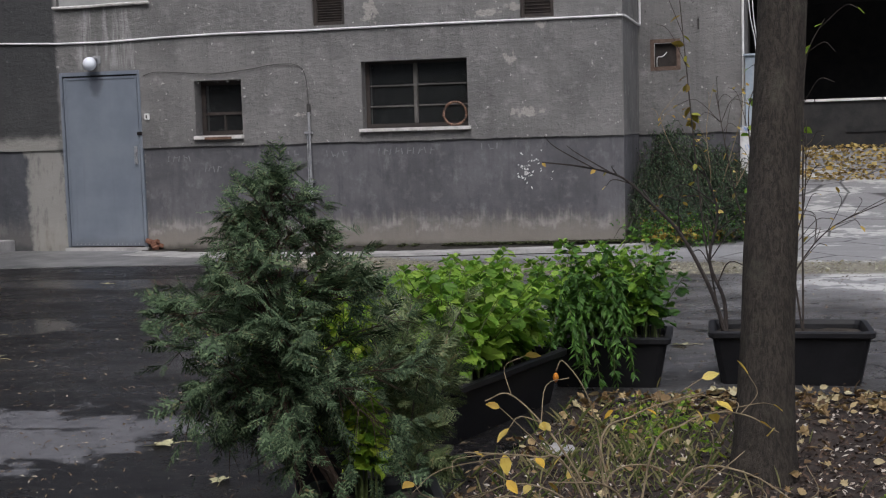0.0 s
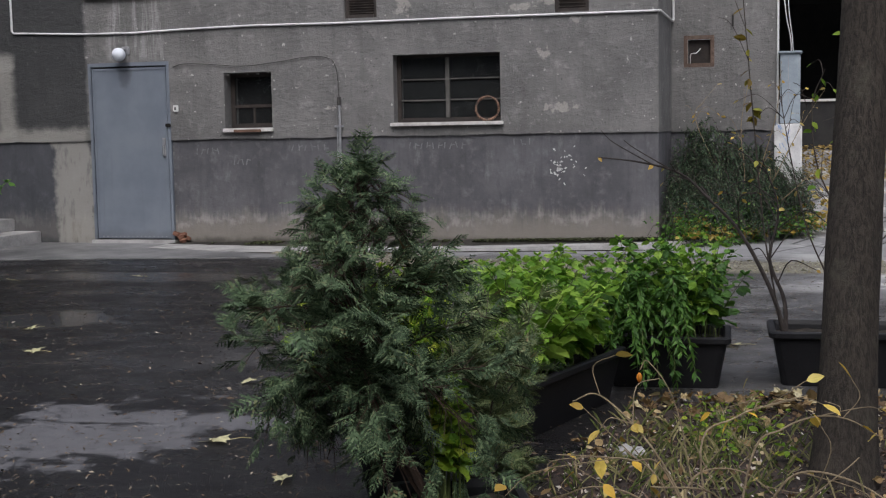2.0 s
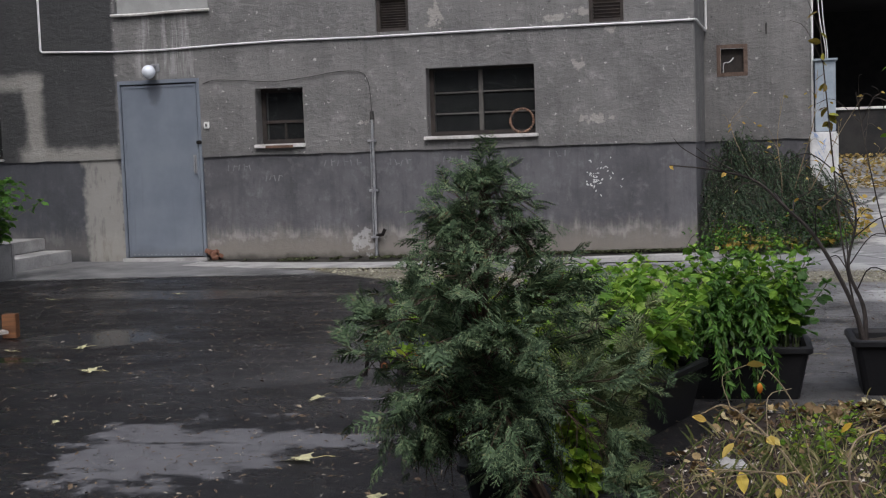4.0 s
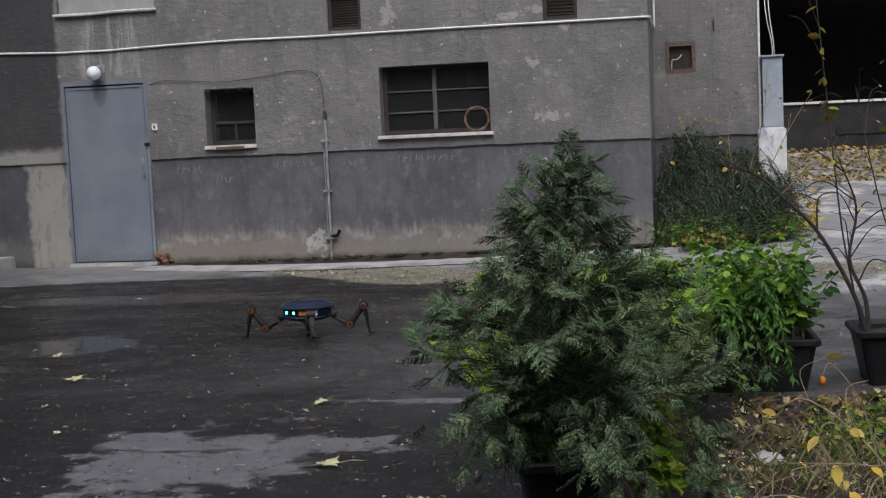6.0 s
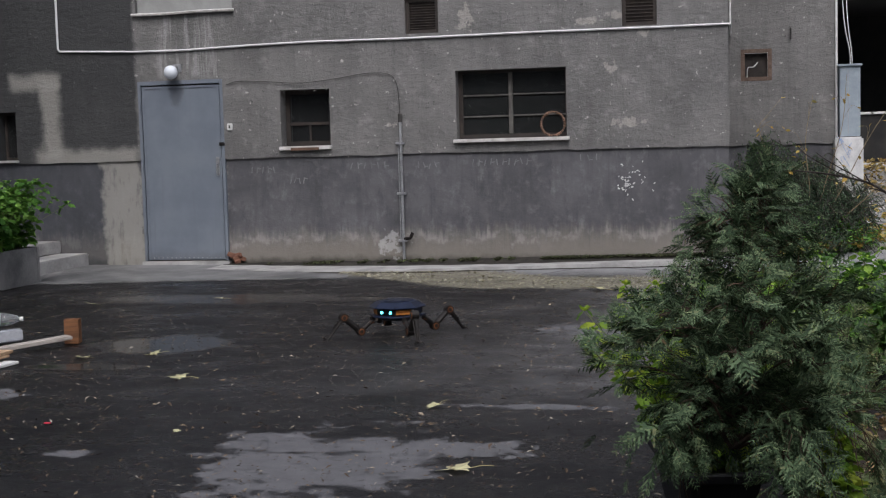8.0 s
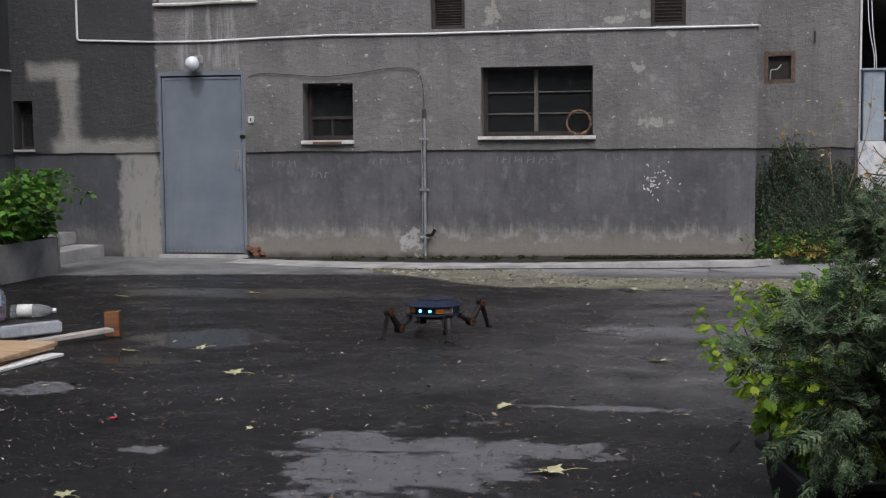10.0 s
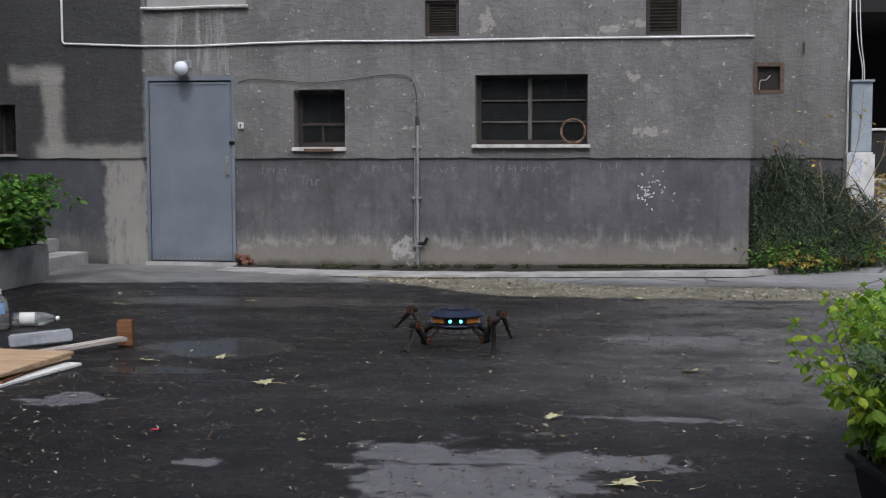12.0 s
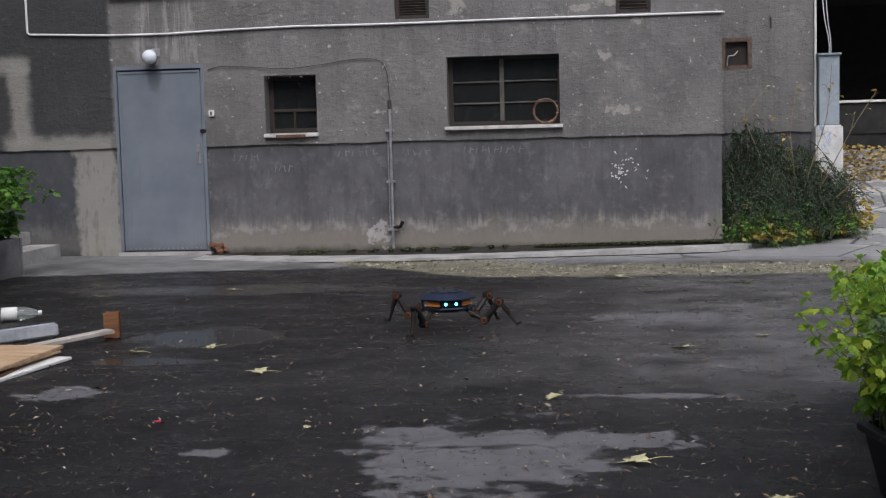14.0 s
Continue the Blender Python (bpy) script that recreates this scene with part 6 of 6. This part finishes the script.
def build_corner():
    """Things by the entrance steps."""
    t = thing("concrete_planter", "grey concrete planter box beside the steps", "planter", pose(-0.6, -2.34, 0, 0, 0, -3))
    r = Raw()
    for a, b, c, d in ((-0.26, 0.26, -0.55, -0.5), (-0.26, 0.26, 0.5, 0.55), (-0.26, -0.21, -0.5, 0.5), (0.21, 0.26, -0.5, 0.5)):
        r.box(a, b, c, d, 0.0, 0.37)
    part("box", r, M_CONC_WET, t, bevel=0.006)
    part("soil", boxed(-0.21, 0.21, -0.5, 0.5, 0.02, 0.33), M_SOIL, t)
    q = random.Random(71)
    spots = [(-0.55 + q.uniform(-0.17, 0.17), -2.34 + q.uniform(-0.46, 0.46), 0.32) for _ in range(84)]
    leafy("potted_plant", "bushy green leafy plant in the concrete planter", "plant", spots, 0.66, 0.36, 0.12, L_POT, 72, 9, lean=(0.2, 0.0), droop=0.6)
    t = thing("terracotta_pot", "small terracotta pot beside the concrete planter", "pot", pose(-0.38, -3.1, 0))
    r = Raw()
    r.lathe([(0.06, 0), (0.085, 0.12), (0.095, 0.12), (0.097, 0.16), (0.085, 0.16), (0.078, 0.13), (0.05, 0.03)], 22)
    part("pot", r, M_TERRA, t, smooth=False)
    t = thing("standing_bottle", "large plastic bottle half full of purple liquid", "bottle", pose(0.856, -5.03, 0))
    r = Raw()
    r.lathe([(0.07, 0), (0.076, 0.01), (0.076, 0.05), (0.073, 0.055), (0.076, 0.06), (0.076, 0.12), (0.073, 0.125), (0.076, 0.13), (0.074, 0.18), (0.055, 0.225), (0.026, 0.25), (0.024, 0.262)], 24)
    part("bottle_body", r, M_CLEAR, t, smooth=True)
    r = Raw()
    r.lathe([(0.066, 0.006), (0.072, 0.012), (0.072, 0.13)], 24)
    part("liquid", r, M_PURPLE, t, smooth=True)
    r = Raw()
    r.lathe([(0.028, 0.258), (0.028, 0.29), (0.02, 0.292)], 16)
    part("cap", r, M_WHITE, t)
    r = Raw()
    for i in range(6):
        a, b = radians(-110 + i * 14), radians(-110 + (i + 1) * 14)
        r.add([(0.078 * math.cos(a), 0.078 * math.sin(a), 0.12), (0.078 * math.cos(b), 0.078 * math.sin(b), 0.12), (0.078 * math.cos(b), 0.078 * math.sin(b), 0.2), (0.078 * math.cos(a), 0.078 * math.sin(a), 0.2)], [(0, 1, 2, 3)])
    part("label", r, M_BLUE, t)
    t = thing("lying_bottle", "empty clear plastic bottle lying on its side", "bottle", pose(0.88, -4.86, 0.05, 0, 90, 20))
    r = Raw()
    r.lathe([(0.042, 0), (0.05, 0.01), (0.05, 0.2), (0.047, 0.22), (0.03, 0.28), (0.015, 0.3), (0.015, 0.31)], 22)
    part("bottle_body", r, M_CLEAR, t, smooth=True)
    r = Raw()
    r.lathe([(0.0515, 0.05), (0.0515, 0.16)], 22)
    part("label", r, M_LABEL, t, smooth=True)
    r = Raw()
    r.lathe([(0.018, 0.306), (0.018, 0.33)], 14)
    part("cap", r, M_LABEL, t)
    # boards
    for i, (z, a, dx, dy, mat, th, lab) in enumerate(((0.0, 35, 0.05, -0.035, M_WHITE, 0.018, "white coated board under the pile"), (0.019, 48, -0.04, -0.05, M_BLOCK, 0.016, "brown board in the pile"),
                                                     (0.036, 37, -0.02, -0.02, M_PLY, 0.016, "thin plywood board in the pile"), (0.053, 41, 0.0, 0.0, M_PLY, 0.02, "weathered plywood board on top of the pile"))):
        solid("board", boxed(-0.5, 0.5, -0.42, 0.42, 0, th), mat, lab, "board", "pile of boards", bevel=0.003, m=pose(1.52 + dx, -6.73 + dy, z + 0.002, 0, 0, a - 44))
    solid("plank", boxed(-0.36, 0.36, -0.05, 0.05, 0, 0.024), M_PLANK, "long weathered plank lying by the boards", "plank", bevel=0.003, m=pose(1.87, -5.99, 0.03, 0, -3.0, 52))
    solid("wood_block", boxed(-0.05, 0.05, -0.04, 0.04, 0, 0.17), M_BLOCK, "stained wooden block standing on end", "block", bevel=0.004, m=pose(2.06, -5.6, 0.0, 0, 0, 12))
    solid("foam_block", boxed(-0.2, 0.2, -0.05, 0.05, 0, 0.08), M_FOAM, "grey foam block behind the boards", "block", bevel=0.01, m=pose(1.52, -5.72, 0.012, 0, -3, 34))
    solid("broken_board", boxed(-0.12, 0.12, -0.02, 0.02, 0, 0.12), M_PLANK, "pale broken board end by the bottle", "board", bevel=0.004, m=pose(0.55, -5.0, 0.0, 0, 0, 30))


# ---- robot ----
def build_robot():
    t = thing("robot", "small dark blue four-legged walking robot with glowing cyan eyes", "robot")
    n = 8

    def ring(r, z):
        return [(r * math.cos(2 * math.pi * (k + 0.5) / n), r * math.sin(2 * math.pi * (k + 0.5) / n), z) for k in range(n)]

    def stack(rows):
        r = Raw()
        for a, z in rows:
            r.v += ring(a, z)
        for i in range(len(rows) - 1):
            r.f += [(i * n + k, i * n + (k + 1) % n, (i + 1) * n + (k + 1) % n, (i + 1) * n + k) for k in range(n)]
        r.f.append(tuple(range(n))[::-1])
        r.f.append(tuple((len(rows) - 1) * n + k for k in range(n)))
        return r

    part("lower_shell", stack([(0.1, 0.128), (0.17, 0.15), (0.188, 0.158), (0.186, 0.164), (0.15, 0.168)]), M_NAVY, t, bevel=0.002)
    part("core", stack([(0.15, 0.166), (0.156, 0.172), (0.156, 0.205), (0.15, 0.21)]), M_METAL, t)
    part("upper_shell", stack([(0.15, 0.208), (0.186, 0.211), (0.188, 0.216), (0.135, 0.248), (0.128, 0.25)]), M_NAVY, t, bevel=0.002)
    part("top_plate", stack([(0.11, 0.2505), (0.11, 0.254), (0.1, 0.256)]), M_NAVY, t)
    apo = 0.156 * math.cos(math.pi / n)
    for k in range(n):
        m = pose(0, 0, 0, 0, 0, -90 + 45 * k)
        if k == 0:
            for s in (-1, 1):
                r = Raw()
                r.lathe([(0.0095, 0), (0.0095, 0.006), (0.0065, 0.009)], 16, m @ pose(apo, s * 0.032, 0.188, 0, 90, 0))
                e = part("eye", r, M_EYE, t, "glowing round cyan eye")
                r = Raw()
                r.lathe([(0.017, -0.001), (0.017, 0.004)], 16, m @ pose(apo, s * 0.032, 0.188, 0, 90, 0))
                part("eye_ring", r, M_METAL, e)
            continue
        part("side_panel", boxed(apo, apo + 0.004, -0.05, 0.05, 0.172, 0.205, m), M_ORANGE if k in (1, 7, 3, 5) else M_NAVY, t, "orange side panel" if k in (1, 7, 3, 5) else "", bevel=0.0015)
    for k in range(n):
        m = pose(0, 0, 0, 0, 0, -90 + 22.5 + 45 * k)
        part("corner_block", boxed(0.146, 0.16, -0.009, 0.009, 0.17, 0.206, m), M_SILL if k in (1, 6) else M_METAL, t, "pale corner block" if k in (1, 6) else "", bevel=0.002)
    for k in range(6):
        a = math.pi * (k + 0.5) / 3
        r = Raw()
        r.lathe([(0.012, 0.255), (0.012, 0.2575), (0.006, 0.2578)], 10, Matrix.Translation((0.07 * math.cos(a), 0.07 * math.sin(a), 0)))
        part("top_stud", r, M_METAL, t)
    legs = []
    for _ in range(4):
        leg = thing("leg", "", "")
        leg.parent = t
        shin = thing("shin", "", "")
        shin.parent = t
        hip = Raw()
        hip.tube([(0, 0, 0.012), (0, 0, -0.02)], 0.018, 10)
        part("hip_joint", hip, M_METAL, leg)
        part("hip_clamp", boxed(0.0, 0.03, -0.016, 0.016, -0.035, -0.018), M_RING, leg, "dull orange clamp", bevel=0.003)
        links = [(leg, (0.0, 0, -0.015), ELBOW, (0.014, 0.017)), (leg, ELBOW, KNEE, (0.022, 0.017)), (shin, (0, 0, 0), (0, 0, -SHIN + 0.012), (0.015, 0.007))]
        for owner, p, q, rad in links:
            r = Raw()
            r.tube([p, q], list(rad), 8)
            for s in (-0.016, 0.016):
                r.tube([(p[0], s, p[2]), (q[0], s * 0.7, q[2])], 0.005, 5)
            part("link", r, M_METAL, owner)
        r = Raw()
        r.box(0.004, 0.016, -0.01, 0.01, -0.1, -0.03)
        part("shin_guard", r, M_METAL, shin, bevel=0.004)
        for p, rr in ((ELBOW, 0.028), (KNEE, 0.028)):
            r = Raw()
            r.tube([(p[0], -0.022, p[2]), (p[0], 0.022, p[2])], rr, 18)
            part("knee_disc", r, M_METAL, leg)
            for s in (-1, 1):
                turn = Matrix.Translation((p[0], s * 0.022, p[2])) @ pose(0, 0, 0, -90 * s, 0, 0)
                r = Raw()
                r.lathe([(rr * 0.68, 0.0), (rr * 0.68, 0.002), (rr * 0.4, 0.0025), (rr * 0.38, 0.0005)], 14, turn)
                part("ring_cap", r, M_RING, leg, "dull orange ring on the joint")
                r = Raw()
                r.lathe([(rr * 0.42, 0.0), (rr * 0.42, 0.0032), (rr * 0.2, 0.0035)], 12, turn)
                part("hub", r, M_METAL, leg)
        for s in (-1, 0, 1):
            r = Raw()
            r.tube([(0, 0, -SHIN + 0.02), (0.028 if s == 0 else 0.012, 0.026 * s, -SHIN + 0.014), (0.032 if s == 0 else 0.006, 0.036 * s, -SHIN)], [0.007, 0.006, 0.002], 5)
            part("claw", r, M_METAL, shin)
        legs.append((leg, shin))
    # the whole robot is a little larger than its drawing
    for ob in t.children_recursive:
        if ob.type == "MESH":
            ob.data.transform(Matrix.Scale(SIZE, 4))
    return t, legs


SIZE, STOOP = 1.05, 0.014
ELBOW, KNEE, SHIN = (0.1, 0, -0.06), (0.185, 0, 0.06), 0.19


build_ground()
build_walls()
build_unseen_walls()
build_door()
build_windows()
build_fixtures()
build_garage()
build_steps()
build_tree()
build_planters()
build_cypress()
build_juniper()
build_shrubs()
build_bush()
build_bed()
build_corner()
build_litter()
ROBOT, LEGS = build_robot()


# ---- what moves ----
def motions():
    """The robot comes out from behind the cypress, stands, turns on the spot and halts."""
    body = [(0, 5.5, -7.0, -145), (4.3, 5.5, -7.0, -145), (4.8, 5.25, -6.6, -140), (5.3, 4.75, -5.9, -105), (5.8, 4.4, -5.45, -55), (6.15, 4.31, -5.36, -20), (6.5, 4.295, -5.33, -15.5), (7, 4.272, -5.26, -13.5), (7.5, 4.272, -5.24, -15), (8.2, 4.266, -5.23, -16),
            (9.4, 4.23, -5.26, -13), (10.5, 4.208, -5.297, -10), (11.0, 4.218, -5.3, -8.5), (11.5, 4.227, -5.33, -0.5), (12.0, 4.228, -5.33, 7.7), (13.5, 4.23, -5.34, 8.4), (14, 4.243, -5.33, 18)]
    walk(ROBOT, [(t, pose(x, y, -STOOP, 0, 0, a)) for t, x, y, a in body])
    # for each leg: time, direction of the knee from the eyes' side, how far the thigh is lowered, how high the foot is lifted
    front_left = [(6.3, -60, 0, 0), (6.5, -58, -2, 0), (7, -46, 0, 0.05), (7.5, -40, 2, 0.02), (8, -42, 14, 0), (10.5, -22, 6, 0), (11, -14, 8, 0), (11.5, -26, 4, 0), (12, -42, 8, 0), (13.5, -42, 8, 0), (14, -42, 4, 0)]
    front_right = [(6.3, 47, 2, 0), (6.5, 47, 2, 0), (7, 44, 3, 0), (7.5, 47, 4, 0), (8, 47, 4, 0), (10.5, 48, 4, 0), (11, 49, 4, 0), (11.5, 43, 2, 0), (12, 40, 0, 0), (13.5, 40, 0, 0), (14, 56, 4, 0.03)]
    back_right = [(6.3, 122, 0, 0), (6.5, 122, 0, 0), (7, 134, -12, 0.06), (7.5, 140, 2, 0), (8, 143, 14, 0), (10.5, 131, -8, 0.05), (11, 137, -6, 0.03), (11.5, 132, 0, 0), (12, 126, 6, 0), (13.5, 126, 6, 0), (14, 120, 6, 0)]
    back_left = [(6.3, -140, 4, 0), (6.5, -138, 4, 0), (7, -131, 8, 0.05), (7.5, -134, 6, 0.04), (8, -134, 6, 0.02), (10.5, -118, 4, 0.02), (11, -111, 2, 0), (11.5, -119, 0, 0), (12, -126, -2, 0.07), (13.5, -126, -2, 0.07), (14, -126, -2, 0.02)]
    for k, ((leg, shin), rest, keys) in enumerate(zip(LEGS, (-45, 45, 135, -135), (front_left, front_right, back_right, back_left))):
        stride = []
        for i in range(26):
            t = 0.25 * i
            go = 1.0 if 4.3 < t < 6.2 else 0.0
            ph = 2 * math.pi * (t / 0.9 + (0.5 if k in (1, 3) else 0.0))
            stride.append((t, rest + 9 * math.cos(ph) * go, 2, 0.06 * max(0.0, math.sin(ph)) * go))
        gap = [(t, rest + 10 * math.cos(7.0 * t + 3.14 * (k % 2)), 4, 0.05 * max(0.0, math.sin(7.0 * t + 3.14 * (k % 2)))) for t in (8.6, 8.85, 9.1, 9.35, 9.6, 9.85)]
        rows = sorted([r for r in stride if r[0] < 6.2] + keys + gap)
        upper, lower = [], []
        hip = Vector((0.17 * math.cos(radians(rest - 90)), 0.17 * math.sin(radians(rest - 90)), 0.15)) * SIZE
        for t, side, down, lift in rows:
            knee = Vector((0.352 * math.cos(radians(side - 90)), 0.352 * math.sin(radians(side - 90)), 0)) * SIZE
            yaw = math.degrees(math.atan2(knee.y - hip.y, knee.x - hip.x))
            m = Matrix.Translation(hip) @ pose(0, 0, 0, 0, down, yaw)
            at = m @ (Vector(KNEE) * SIZE)
            swing = math.degrees(math.acos(max(0.3, min(0.997, (at.z - STOOP - 0.004 - lift) / (SHIN * SIZE)))))
            upper.append((t, m))
            lower.append((t, Matrix.Translation(at) @ pose(0, 0, 0, 0, -swing, yaw)))
        walk(leg, upper)
        walk(shin, lower)


motions()
